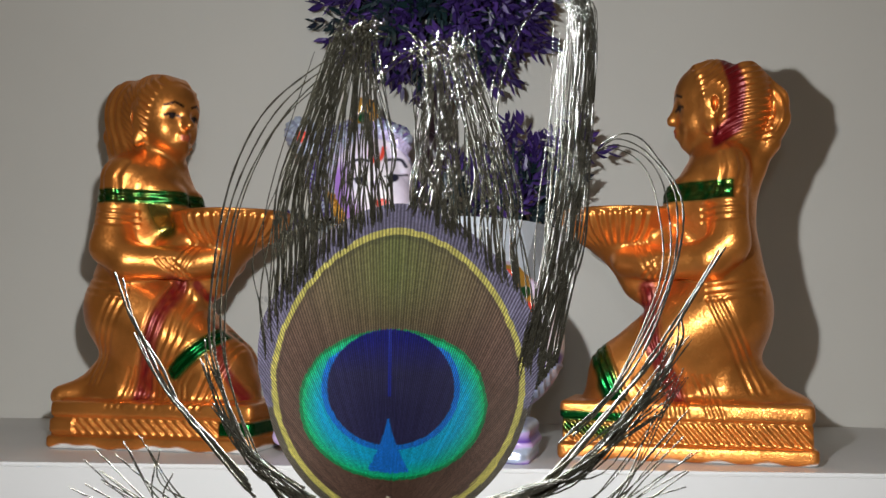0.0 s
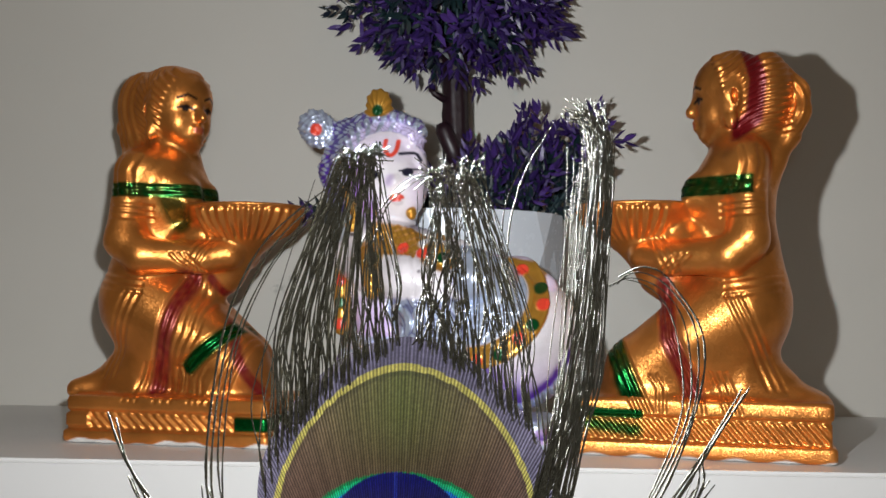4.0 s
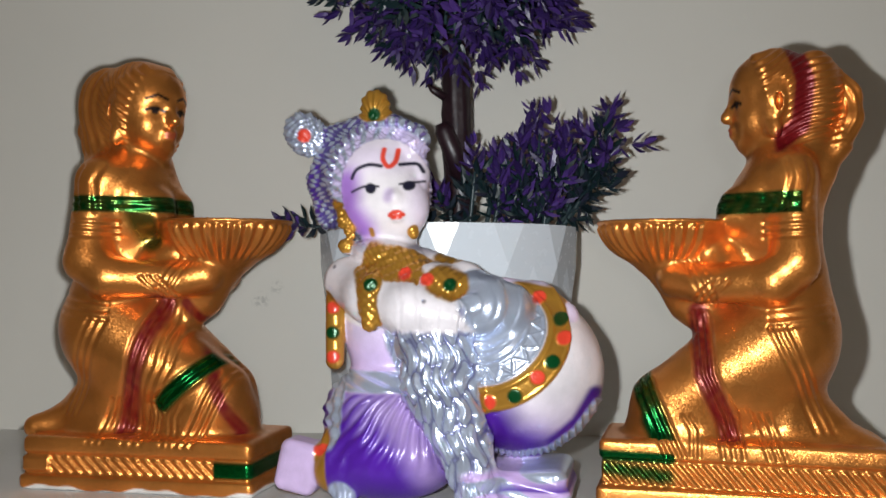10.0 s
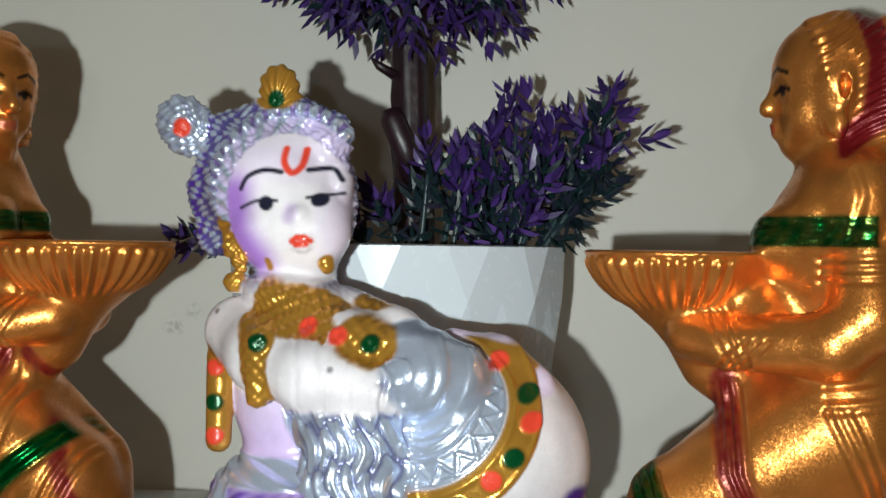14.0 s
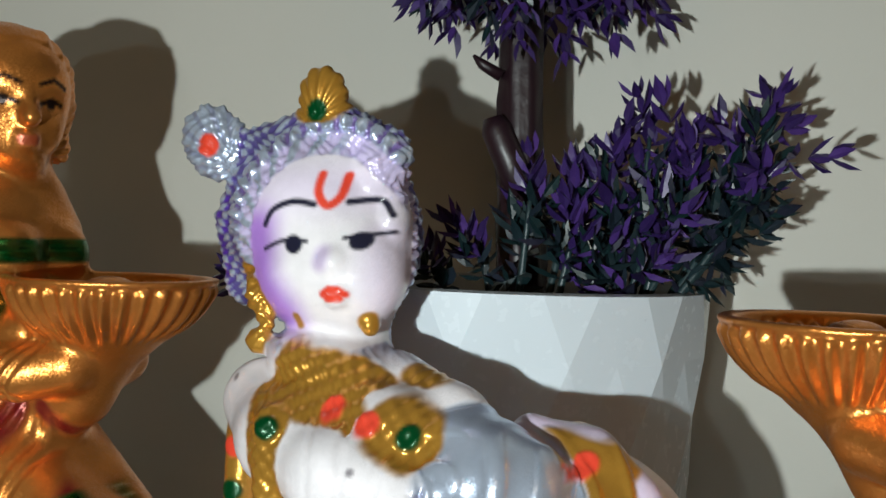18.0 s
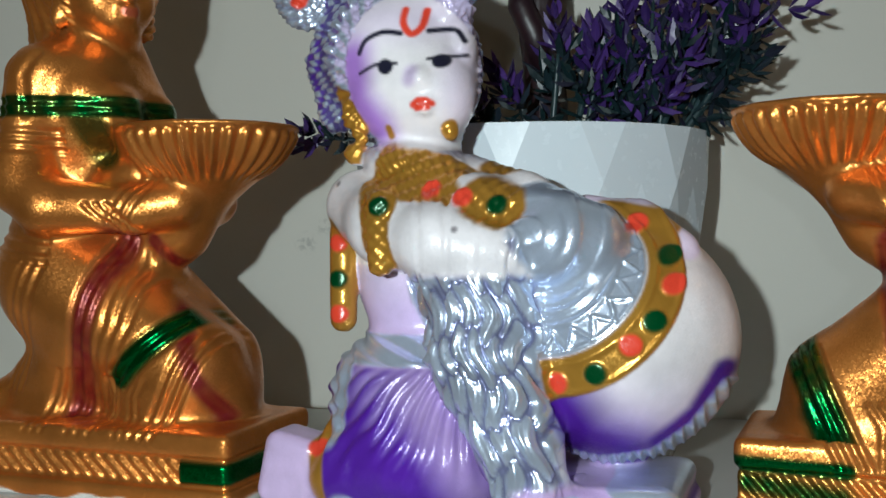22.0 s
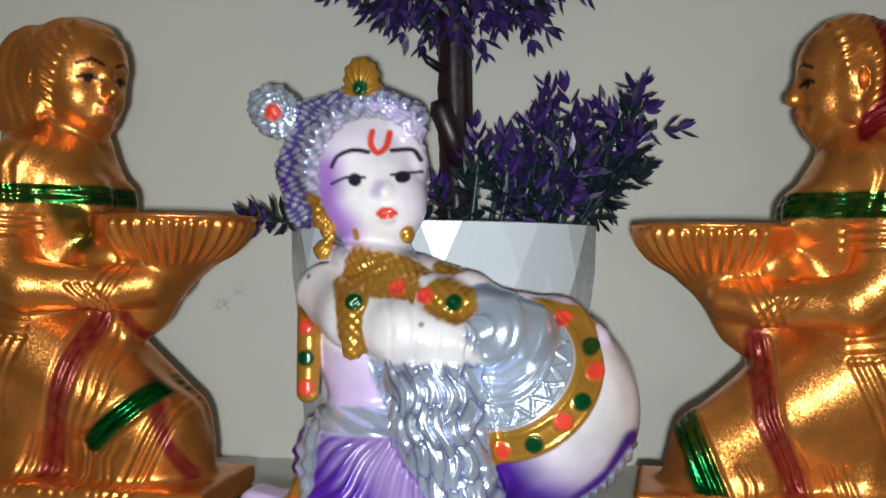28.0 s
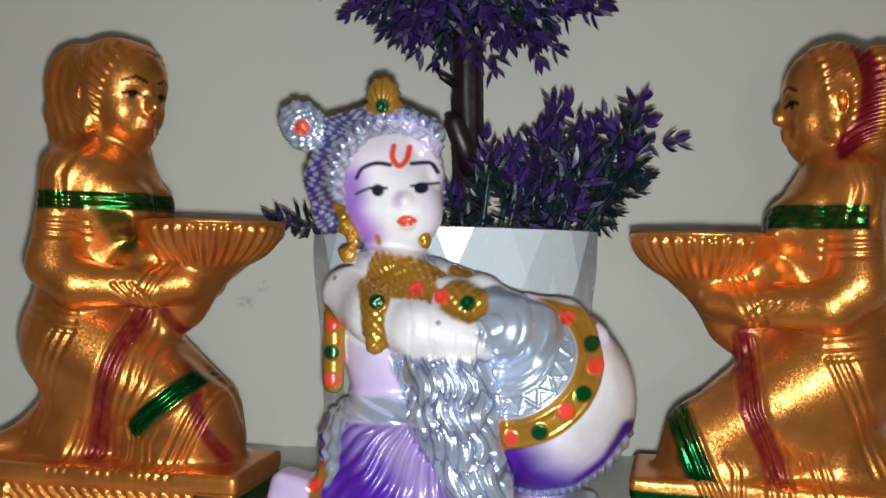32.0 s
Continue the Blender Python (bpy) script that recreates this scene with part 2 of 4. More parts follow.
# ---- modelling in clay: soft unions of rounded forms, skinned by one mesh ----
class Clay:
    def __init__(self, lo, hi, step):
        self.lo, self.step = np.array(lo, float), step
        self.n = np.ceil((np.array(hi) - self.lo) / step).astype(int) + 1
        self.f = np.full(self.n, 6.0, np.float32)

    def box(self, lo, hi, pad):
        a = np.clip(np.floor((np.minimum(lo, hi) - pad - self.lo) / self.step).astype(int), 0, self.n)
        b = np.clip(np.ceil((np.maximum(lo, hi) + pad - self.lo) / self.step).astype(int) + 1, 0, self.n)
        s = tuple(slice(i, j) for i, j in zip(a, b))
        g = [(self.lo[k] + np.arange(a[k], b[k]) * self.step).astype(np.float32) for k in range(3)]
        return s, g[0][:, None, None], g[1][None, :, None], g[2][None, None, :]

    def join(self, s, d, k, cut=False):
        a = self.f[s]
        if cut:
            a, d = -a, d
        h = np.maximum(k - np.abs(a - d), 0) / k if k > 0 else 0
        m = np.minimum(a, d) - h * h * k / 4
        self.f[s] = -m if cut else m

    def ball(self, c, r, k=2.0, turn=(0, 0, 0), cut=False):
        r = np.array(r if hasattr(r, "__len__") else (r, r, r), float)
        big = r.max() if any(turn) else r
        s, x, y, z = self.box(np.array(c) - big, np.array(c) + big, k + 3)
        x, y, z = x - c[0], y - c[1], z - c[2]
        if any(turn):
            m = np.array(Euler([radians(t) for t in turn]).to_matrix().transposed())
            x, y, z = (m[i, 0] * x + m[i, 1] * y + m[i, 2] * z for i in range(3))
        k0 = np.sqrt((x / r[0]) ** 2 + (y / r[1]) ** 2 + (z / r[2]) ** 2)
        k1 = np.sqrt((x / r[0] ** 2) ** 2 + (y / r[1] ** 2) ** 2 + (z / r[2] ** 2) ** 2) + 1e-6
        self.join(s, k0 * (k0 - 1) / k1, k, cut)

    def limb(self, pts, radii, k=2.0):
        for p, q, ra, rb in zip(pts, pts[1:], radii, radii[1:]):
            p, q = np.array(p, float), np.array(q, float)
            s, x, y, z = self.box(np.minimum(p, q) - max(ra, rb), np.maximum(p, q) + max(ra, rb), k + 3)
            d = q - p
            t = np.clip(((x - p[0]) * d[0] + (y - p[1]) * d[1] + (z - p[2]) * d[2]) / (d @ d), 0, 1)
            dist = np.sqrt((x - p[0] - t * d[0]) ** 2 + (y - p[1] - t * d[1]) ** 2 + (z - p[2] - t * d[2]) ** 2)
            self.join(s, dist - (ra + (rb - ra) * t), k)

    def slab(self, c, half, r, k=1.0, turn=(0, 0, 0), cut=False):
        half = np.array(half, float)
        big = np.linalg.norm(half) if any(turn) else half
        s, x, y, z = self.box(np.array(c) - big, np.array(c) + big, k + 3)
        x, y, z = x - c[0], y - c[1], z - c[2]
        if any(turn):
            m = np.array(Euler([radians(t) for t in turn]).to_matrix().transposed())
            x, y, z = (m[i, 0] * x + m[i, 1] * y + m[i, 2] * z for i in range(3))
        qx, qy, qz = np.abs(x) - half[0] + r, np.abs(y) - half[1] + r, np.abs(z) - half[2] + r
        d = np.sqrt(np.maximum(qx, 0) ** 2 + np.maximum(qy, 0) ** 2 + np.maximum(qz, 0) ** 2) + np.minimum(np.maximum(np.maximum(qx, qy), qz), 0) - r
        self.join(s, d, k, cut)

    def skin(self):
        """Vertices and quads of the surface (naive surface nets)."""
        f, n = self.f, self.n
        inside = f < 0
        c = np.zeros(n - 1, np.int8)
        for i in (0, 1):
            for j in (0, 1):
                for k in (0, 1):
                    c += inside[i:n[0] - 1 + i, j:n[1] - 1 + j, k:n[2] - 1 + k]
        cells = np.argwhere((c > 0) & (c < 8))
        at = np.full(n - 1, -1, np.int32)
        at[tuple(cells.T)] = np.arange(len(cells))
        total, count = np.zeros((len(cells), 3)), np.zeros(len(cells))
        corner = [np.array((i, j, k)) for i in (0, 1) for j in (0, 1) for k in (0, 1)]
        for a in corner:
            for ax in range(3):
                if a[ax]:
                    continue
                b = a.copy()
                b[ax] = 1
                fa, fb = f[tuple((cells + a).T)], f[tuple((cells + b).T)]
                hit = (fa < 0) != (fb < 0)
                t = np.where(hit, fa / np.where(hit, fa - fb, 1), 0)
                p = np.repeat(a[None].astype(float), len(cells), 0)
                p[:, ax] += t
                total += p * hit[:, None]
                count += hit
        verts = self.lo + (cells + total / count[:, None]) * self.step
        quads = []
        for ax in range(3):
            u, v = (ax + 1) % 3, (ax + 2) % 3
            lo, hi = [slice(1, n[i] - 1) for i in range(3)], [slice(1, n[i] - 1) for i in range(3)]
            lo[ax], hi[ax] = slice(0, n[ax] - 1), slice(1, n[ax])
            a, b = inside[tuple(lo)], inside[tuple(hi)]
            e = np.argwhere(a != b)
            flip = a[tuple(e.T)]
            for i in range(3):
                e[:, i] += lo[i].start
            du, dv = np.eye(3, dtype=int)[u], np.eye(3, dtype=int)[v]
            q = np.stack([at[tuple((e - du - dv).T)], at[tuple((e - dv).T)], at[tuple(e.T)], at[tuple((e - du).T)]], 1)
            q[~flip] = q[~flip][:, ::-1]
            quads.append(q)
        return verts, np.concatenate(quads)


def normals_of(v, q):
    a = np.cross(v[q[:, 2]] - v[q[:, 0]], v[q[:, 3]] - v[q[:, 1]])
    n = np.zeros_like(v)
    for k in range(4):
        for i in range(3):
            n[:, i] += np.bincount(q[:, k], a[:, i], len(v))
    return n / (np.linalg.norm(n, axis=1, keepdims=True) + 1e-12)


def relax(v, q, rounds=2):
    for _ in range(rounds):
        s, c = np.zeros_like(v), np.zeros(len(v))
        for k in range(4):
            a, b = q[:, k], q[:, (k + 1) % 4]
            for i in range(3):
                s[:, i] += np.bincount(a, v[b, i], len(v)) + np.bincount(b, v[a, i], len(v))
            c += np.bincount(a, minlength=len(v)) + np.bincount(b, minlength=len(v))
        v = v * 0.5 + 0.5 * s / c[:, None]
    return v


def cast(name, v, q, paint, mat, m):
    """One mesh from clay in millimetres, with its paint."""
    me = bpy.data.meshes.new(name)
    me.vertices.add(len(v))
    me.vertices.foreach_set("co", (v * 0.001).astype(np.float32).ravel())
    me.loops.add(q.size)
    me.polygons.add(len(q))
    me.loops.foreach_set("vertex_index", q.astype(np.int32).ravel())
    me.polygons.foreach_set("loop_start", np.arange(0, q.size, 4, dtype=np.int32))
    me.update(calc_edges=True)
    me.validate()
    at = me.color_attributes.new("paint", "FLOAT_COLOR", "POINT")
    at.data.foreach_set("color", paint.astype(np.float32).ravel())
    me.materials.append(mat)
    me.shade_smooth()
    ob = new(name, me)
    ob.matrix_world = m @ GROW
    return ob


def ease(x, a, b):
    t = np.clip((x - a) / (b - a), 0, 1)
    return t * t * (3 - 2 * t)


def near(v, pts, radius, soft=0.5):
    """1 on vertices within radius of a line of points, 0 beyond."""
    best = np.full(len(v), 1e9)
    for p, q in zip(pts, pts[1:]):
        p, q = np.array(p, float), np.array(q, float)
        t = np.clip(((v - p) @ (q - p)) / ((q - p) @ (q - p)), 0, 1)
        best = np.minimum(best, np.linalg.norm(v - p - t[:, None] * (q - p), axis=1))
    return 1 - ease(best, radius - soft, radius + soft)


def coat(paint, mask, color):
    paint += (np.array(color) - paint) * np.clip(mask, 0, 1)[:, None]


# ---- the room ----
WALL_Y, EDGE_Y = 0.1892, -0.0522
GROW = Matrix.Scale(2, 4)  # the statues and the tree are drawn at half their size
block("wall_north", (-1.6, WALL_Y, -0.9), (1.6, WALL_Y + 0.12, 1.5), SCUFFED, "off-white painted plaster wall with a small grey scuff")
block("wall_south", (-1.6, -2.32, -0.9), (1.6, -2.2, 1.5), TAN, "unseen tan wall, added to close the room and darken its bounce")
block("wall_east", (1.6, -2.32, -0.9), (1.72, WALL_Y + 0.12, 1.5), TAN, "unseen tan wall, added to close the room and darken its bounce")
block("wall_west", (-1.72, -2.32, -0.9), (-1.6, WALL_Y + 0.12, 1.5), TAN, "unseen tan wall, added to close the room and darken its bounce")
block("floor", (-1.72, -2.32, -1.0), (1.72, WALL_Y + 0.12, -0.9), FLOOR, "unseen brown floor, toned to darken and warm the bounce")
block("ceiling", (-1.72, -2.32, 1.5), (1.72, WALL_Y + 0.12, 1.6), WALL, "off-white painted ceiling")
block("shelf", (-0.9, EDGE_Y, -0.09), (0.9, WALL_Y, 0.0), SHELF, "white painted wall shelf with a square front edge", bevel=0.002)


# ---- the kneeling lamp bearers ----
GOLD_C, GREEN_C, RED_C = (0.81, 0.308, 0.068, 0.84), (0.0, 0.13, 0.022, 0.93), (0.2, 0.008, 0.011, 0.35)


def curve(pts, steps=6):
    """A smooth line through the points."""
    if len(pts) < 3:
        return pts
    p, out = [np.array(q, float) for q in pts], []
    for i in range(len(p) - 1):
        a, b, c, d = p[max(i - 1, 0)], p[i], p[i + 1], p[min(i + 2, len(p) - 1)]
        for t in np.arange(steps) / steps:
            out.append(0.5 * (2 * b + (c - a) * t + (2 * a - 5 * b + 4 * c - d) * t * t + (3 * b - a - 3 * c + d) * t ** 3))
    return out + [p[-1]]


def stroke(v, pts, width, soft=0.45):
    """1 on the front of a figure along a line of (x, z)."""
    flat = np.stack([v[:, 0], np.zeros(len(v)), v[:, 2]], 1)
    return near(flat, [(x, 0, z) for x, z in pts], width, soft)


def ridge(t, count):
    return np.cos(2 * np.pi * t * count)


def kneeling_lady(name, mirrored, m, label):
    """A kneeling woman of gold-painted plaster who holds out a fluted bowl; she faces -x."""
    c = Clay((-40, -38, -2), (42, 24, 114), 0.4)
    # plinth
    if mirrored:
        bx, by, hx, hy, zs = -2.0, -3.0, 31.5, 16.0, (4.2, 8.6, 13.2)
    else:
        bx, by, hx, hy, zs = 0.5, -1.5, 34.5, 14.5, (4.8, 10.4, 15.4)
    c.slab((bx, by, zs[0] / 2), (hx, hy, zs[0] / 2), 1.3, 0.4)
    c.slab((bx, by, (zs[0] + zs[1]) / 2), (hx - 1.3, hy - 1.3, (zs[1] - zs[0]) / 2 + 0.6), 0.6, 0.3)
    c.slab((bx, by, (zs[1] + zs[2]) / 2), (hx - 0.7, hy - 0.7, (zs[2] - zs[1]) / 2), 1.3, 0.4)
    # bowl on its open hands
    c.ball((-17.5, 0, 68.2), (18, 16.5, 13), 1)
    c.slab((-16, 0, 75.2), (24, 22, 8.2), 1, 0.4, cut=True)
    c.ball((-17.5, 0, 69.2), (16, 14.5, 9), 0.6, cut=True)
    c.limb([(-17, 0, 59), (-11, 0, 48), (-2, 0, 43)], [8, 5.5, 8], 4)
    c.ball((-4, 0, 55.5), (9, 11, 8), 3)
    # legs under the skirt
    c.limb([(11, -4, 39), (-17, -5, 22)], [13.5, 9.0], 4)
    c.limb([(11, 5, 39), (-15, 6, 22)], [13.5, 9.0], 4)
    c.ball((-12, 0, 17), (15, 13.5, 8), 4)
    c.limb([(-18, -3, 22), (-23, -2, 14)], [8, 4], 3)
    c.limb([(8, 0, 24), (14, 0, 17), (29, -3, 14.5)], [13, 11, 3.5], 5)
    c.limb([(26, -6, 15), (31, -9, 14)], [4, 3], 2)
    c.ball((13, 0, 40), (13, 14, 15), 5)
    # trunk
    c.ball((12, 0, 54), (11, 12, 13), 5)
    c.ball((9.5, 0, 68), (12.5, 13.5, 13), 4)
    c.ball((1, -5.5, 69), (6, 6, 6), 2)
    c.ball((1, 5.5, 69), (6, 6, 6), 2)
    c.limb([(9, 0, 76), (9, 0, 88)], [7.4, 5.6], 4)
    c.limb([(17, 0, 92), (17, 0, 76)], [6.5, 7], 3)
    c.limb([(6, -9, 73), (9, -3, 82)], [5, 5], 4)
    c.limb([(6, 9, 73), (9, 3, 82)], [5, 5], 4)
    c.limb([(13, -9, 77), (13, 9, 77)], [6.5, 6.5], 4)
    # arms
    for s in (-1, 1):
        c.limb([(13, s * 12, 76), (13.5, s * 15, 57), (8, s * 15, 52.5)], [5.6, 5.4, 5.2], 2.5)
        c.limb([(8, s * 15, 52.5), (-8, s * 10, 51.5), (-15, s * 6, 53)], [5.2, 4.3, 4.6], 1.5)
    # head
    c.ball((9.2, 0, 96.5), (11.2, 10.2, 11.8), 2)
    c.ball((5.0, 0, 93.2), (8.0, 7.6, 9.6), 3)
    c.ball((1.2, 0, 86.6), (3.4, 3.2, 3.2), 3)
    c.ball((4.2, 0, 98.6), (7.6, 8.2, 7.2), 3)
    c.limb([(-2.4, 0, 95.8), (-4.6, 0, 92.0)], [1.0, 1.7], 1.6)
    c.ball((-2.6, 0, 89.0), (1.5, 2.2, 0.8), 1.0)
    c.ball((-2.3, 0, 87.4), (1.5, 1.9, 0.8), 1.0)
    c.ball((2.2, -4, 90.6), (3.4, 3.0, 3.8), 2)
    c.ball((2.2, 4, 90.6), (3.4, 3.0, 3.8), 2)
    for s in (-1, 1):
        c.ball((9.2, s * 9.6, 94.2), (2.0, 1.6, 3.6), 0.8)
        c.ball((9.2, s * 10.2, 94.2), (1.0, 1.2, 2.2), 0.5, cut=True)
        c.ball((8.6, s * 9.2, 88), (1.7, 1.6, 2.6), 0.6)
    # roll of hair that frames the face, knot and tail
    for s in (-1, 1):
        c.limb([(3.5, s * 3, 105.2), (5.5, s * 8, 101), (6.6, s * 9.2, 95), (7, s * 8.2, 88)], [0.8, 0.8, 0.8, 0.9], 2.4)
    c.ball((18.8 - 2 * mirrored, 0, 96.5), (7.2, 8.6, 11), 1.2)
    if mirrored:
        c.limb([(20, 0, 101), (22.8, 0, 97), (23, -1, 91), (20.5, -2, 84)], [2.3, 2.5, 2.5, 2.4], 1.2)
        c.limb([(20.5, -2, 84), (19.5, -3, 76), (20, -3, 66)], [2.6, 3.2, 2.6], 2)
    else:
        c.limb([(24, 0, 101), (28, 0, 97), (28.2, -1, 91), (25, -2, 84)], [2.4, 2.7, 2.7, 2.7], 1.2)
        c.limb([(25, -2, 84), (21.5, -3, 78), (18.5, -3, 71)], [2.7, 3.2, 2.4], 2)
    c.slab((0, 0, -3), (60, 60, 3), 0, 0.1, cut=True)
    v, q = c.skin()
    v = relax(v, q, 8)
    n = normals_of(v, q)
    x, y, z = v.T
    d = np.zeros(len(v))
    front = ease(-n[:, 1], -0.2, 0.2)
    hair = ease(x + 0.35 * (z - 97), 4.6 - 3 * mirrored, 6.0 - 3 * mirrored) * ease(z, 83, 86) * (1 - ease(x, 25, 26.5))
    hair *= 1 - near(v, [(9, -9.6, 97), (8.6, -9.6, 86)], 3.2, 0.6)
    if mirrored:
        strands = ridge(z * 0.72 - x * 0.66 + 0.8 * np.sin(x * 0.3), 1 / 1.6) * (1 - ease(x, 13, 15.5))
        d += hair * 0.25 + hair * ease(np.abs(n[:, 1]), 0.15, 0.5) * (0.34 * strands + 0.3 * ease(x, 14, 16) * ridge(x + 0.05 * (z - 95) ** 2 * 0.2, 1 / 2.3))
    else:
        d += hair * 0.2 + hair * ease(np.abs(n[:, 1]), 0.15, 0.5) * 0.36 * ridge(z * 0.93 - x * 0.36 + 0.8 * np.sin(x * 0.3) + 0.4 * np.sin(y * 0.5), 1 / 1.6) * (0.85 + 0.15 * np.sin(x * 0.9 + z * 0.4))
    d += ease(x, 25.5, 26.5) * ease(z, 82, 84) * 0.18 * ridge(np.hypot(x - 21, z - 93), 1 / 2.0)
    ang = np.arctan2(y, x + 17.5)
    bowl = ease(66.4 - z, 0.5, 1.2) * ease(z, 56, 59) * ease(-x, 7, 10)
    d += bowl * 0.42 * ridge(ang / (2 * np.pi), 34) - 0.35 * np.exp(-((z - 65.6) / 0.5) ** 2) * ease(-x, 7, 10)
    band = ease(z, zs[0], zs[0] + 0.5) * (1 - ease(z, zs[1] - 0.5, zs[1]))
    hatch = ridge(x + (0.9 if not mirrored else -1.1) * z, 1 / 2.7)
    cut = band * (1 - ease(np.abs(x + 1), 22, 22.4)) if mirrored else band
    d += 0.9 * (band - cut)
    d += cut * ease(np.abs(n[:, 1]), 0.5, 0.8) * 0.33 * np.sign(hatch) * np.abs(hatch) ** 0.6
    low = 1 - ease(z, zs[2] - 2, zs[2] - 1)
    d -= low * (0.35 * np.exp(-((z - zs[0]) / 0.5) ** 2) + 0.35 * np.exp(-((z - zs[1]) / 0.5) ** 2))

    def folds(lines, width, depth):
        out = 0
        for pts in lines:
            out = out + stroke(v, pts, width, width * 0.8)
        return front * depth * np.minimum(out, 1)

    d -= folds([[(-8, 47), (-13, 57)], [(-6.5, 47), (-11, 57)], [(-5, 47), (-9, 57)]], 0.5, 0.36)
    d -= folds([[(x0, 51.5 + k), (x0 - 4, 47 + k)] for x0, k in ((-6, 1), (-4.2, 1), (-2.4, 1))], 0.5, 0.6)
    d -= folds([[(6, 62.5 + k), (17, 63 + k)] for k in (0, 1.7, 3.4)], 0.5, 0.45)
    d -= folds([[(7, 42 + k), (23, 44 + k)] for k in (0, 2, 4)], 0.55, 0.36)
    d -= folds([[(7 + k, 42), (13 + k, 30), (18 + k, 18)] for k in (0, 2.2, 4.4)], 0.55, 0.36)
    d -= folds([[(7 + k, 12), (5 + k, 17), (3 + k, 22)] for k in (0, 2, 4)], 0.45, 0.3)
    d -= folds([[(-11 + k, 12), (-11 + k, 18), (-13 + k, 21)] for k in (0, 1.9)], 0.45, 0.3)
    d -= folds([[(-17 + k, 12), (-21 + k, 20), (-25 + k, 29)] for k in (0, 2.2, 4.4)], 0.5, 0.55)
    d -= folds([[(-3.5 + k, 12), (-5 + k, 21), (-10 + k, 31), (-11.5 + k, 44)] for k in (0, 2.4, 4.8)], 0.5, 0.36)
    if mirrored:
        d -= folds([[(-7 + k, 46), (-3 + k, 32), (3 + k, 14)] for k in (0, 2.2, 4.4)], 0.5, 0.5)
        d -= folds([[(-7 + k, 20 + k), (-19 + k, 30.5 + k)] for k in (-0.8, 0.7, 2.2)], 0.5, 0.5)
        d -= folds([[(-12, 69.5), (24, 69.5)], [(-12, 71.4), (24, 71.4)]], 0.5, 0.3)
        d -= folds([[(-5.4 + k, 13), (-6.4 + k, 18), (-5.8 + k, 21)] for k in (0, 1.5, 3)], 0.35, 0.4)
    else:
        d -= folds([[(-12, 69.2), (18, 69.2)], [(-12, 71.6), (18, 71.6)]], 0.5, 0.25)
        d -= folds([[(-10.5 + k, 45), (-9 + k, 31), (-4 + k, 20), (-2 + k, 15)] for k in (0, 1.6, 3.2)], 0.4, 0.45)
    d -= folds([[(10 + k, 69), (12 + k, 76), (11 + k, 80)] for k in (0, 5)], 0.7, 0.5)
    # eye sockets
    for s in (-1, 1):
        d -= 0.7 * np.exp(-(((y - s * 4.0) / 2.6) ** 2 + ((z - 94.2) / 1.8) ** 2)) * (1 - ease(x, 1, 4))
    d += 0.03 * np.sin(x * 0.8 + 1.3 * np.sin(z * 0.5)) * np.sin(z * 0.7 + y * 0.6)
    v = v + n * d[:, None]
    p = np.tile(np.array(GOLD_C), (len(v), 1))
    worn = 0.5 + 0.5 * np.sin(x * 0.31 + 2 * np.sin(z * 0.17)) * np.sin(z * 0.23 + y * 0.3)
    coat(p, 0.4 * worn, (0.68, 0.215, 0.035, 0.78))
    thin = 0.93 + 0.07 * np.sin(x * 1.7 + 2 * np.sin(z * 0.6)) * np.sin(z * 1.1 + y)
    above = z > zs[2] + 0.3
    trunk = ease(x, -10, -8) * (1 - ease(np.hypot(x + 17.5, y), 15, 14) * 0)
    if mirrored:
        coat(p, ease(z, 68.2, 68.9) * (1 - ease(z, 72.2, 72.9)) * ease(x, -9, -8) * (1 - ease(x, 23, 24)) * thin, GREEN_C)
        coat(p, stroke(v, [(1, 68), (-1, 62)], 3.4, 1.5) * 0.7, GREEN_C)
        coat(p, front * stroke(v, [(-5, 46), (-1, 32), (5, 12)], 2.6, 1.3) * above * thin, RED_C)
        coat(p, front * stroke(v, [(-10, 46), (-15, 38), (-19, 30), (-22, 22), (-26, 14)], 1.5, 0.8) * above * thin, RED_C)
        coat(p, front * stroke(v, [(-7, 21.5), (-19, 32)], 2.3, 0.6), GREEN_C)
        coat(p, stroke(v, [(-22, 33), (-27, 31)], 1.6, 0.6) * (1 - ease(y, 2, 6)), GREEN_C)
        coat(p, band * ease(-x, 23, 23.5), GREEN_C)
        coat(p, 1 - ease(z + 0.6 * np.sin(x * 0.23) + 0.3 * np.sin(x * 0.7 + y * 0.3), 0.7, 1.1), (0.75, 0.73, 0.7, 0))
        coat(p, stroke(v, [(22, 38), (24, 34)], 3, 2) * 0.5, RED_C)
    else:
        coat(p, ease(z, 67.6, 68.3) * (1 - ease(z, 72.6, 73.3)) * trunk * (1 - ease(x, 14, 15)) * thin, GREEN_C)
        coat(p, stroke(v, [(13.5, 108), (16, 99), (15, 89), (9, 84.5)], 2.6, 0.8) * ease(x, 7, 9), RED_C)
        coat(p, front * stroke(v, [(-9.5, 45), (-8, 31), (-3, 20), (-1, 13)], 2.7, 1.0) * above * thin, RED_C)
        coat(p, front * stroke(v, [(-24.5, 31), (-20.5, 22), (-17, 14)], 2.8, 0.7) * above * thin, GREEN_C)
        coat(p, front * stroke(v, [(-20.5, 19.5), (-19, 17)], 2.6, 1.2) * above, GREEN_C)
        coat(p, stroke(v, [(-34, 11.6), (-16, 11.2)], 1.3, 0.4) * (y < -8), GREEN_C)
        coat(p, stroke(v, [(-31, 8.6), (-17, 7)], 1.8, 1.4) * thin * (y < -8), GREEN_C)
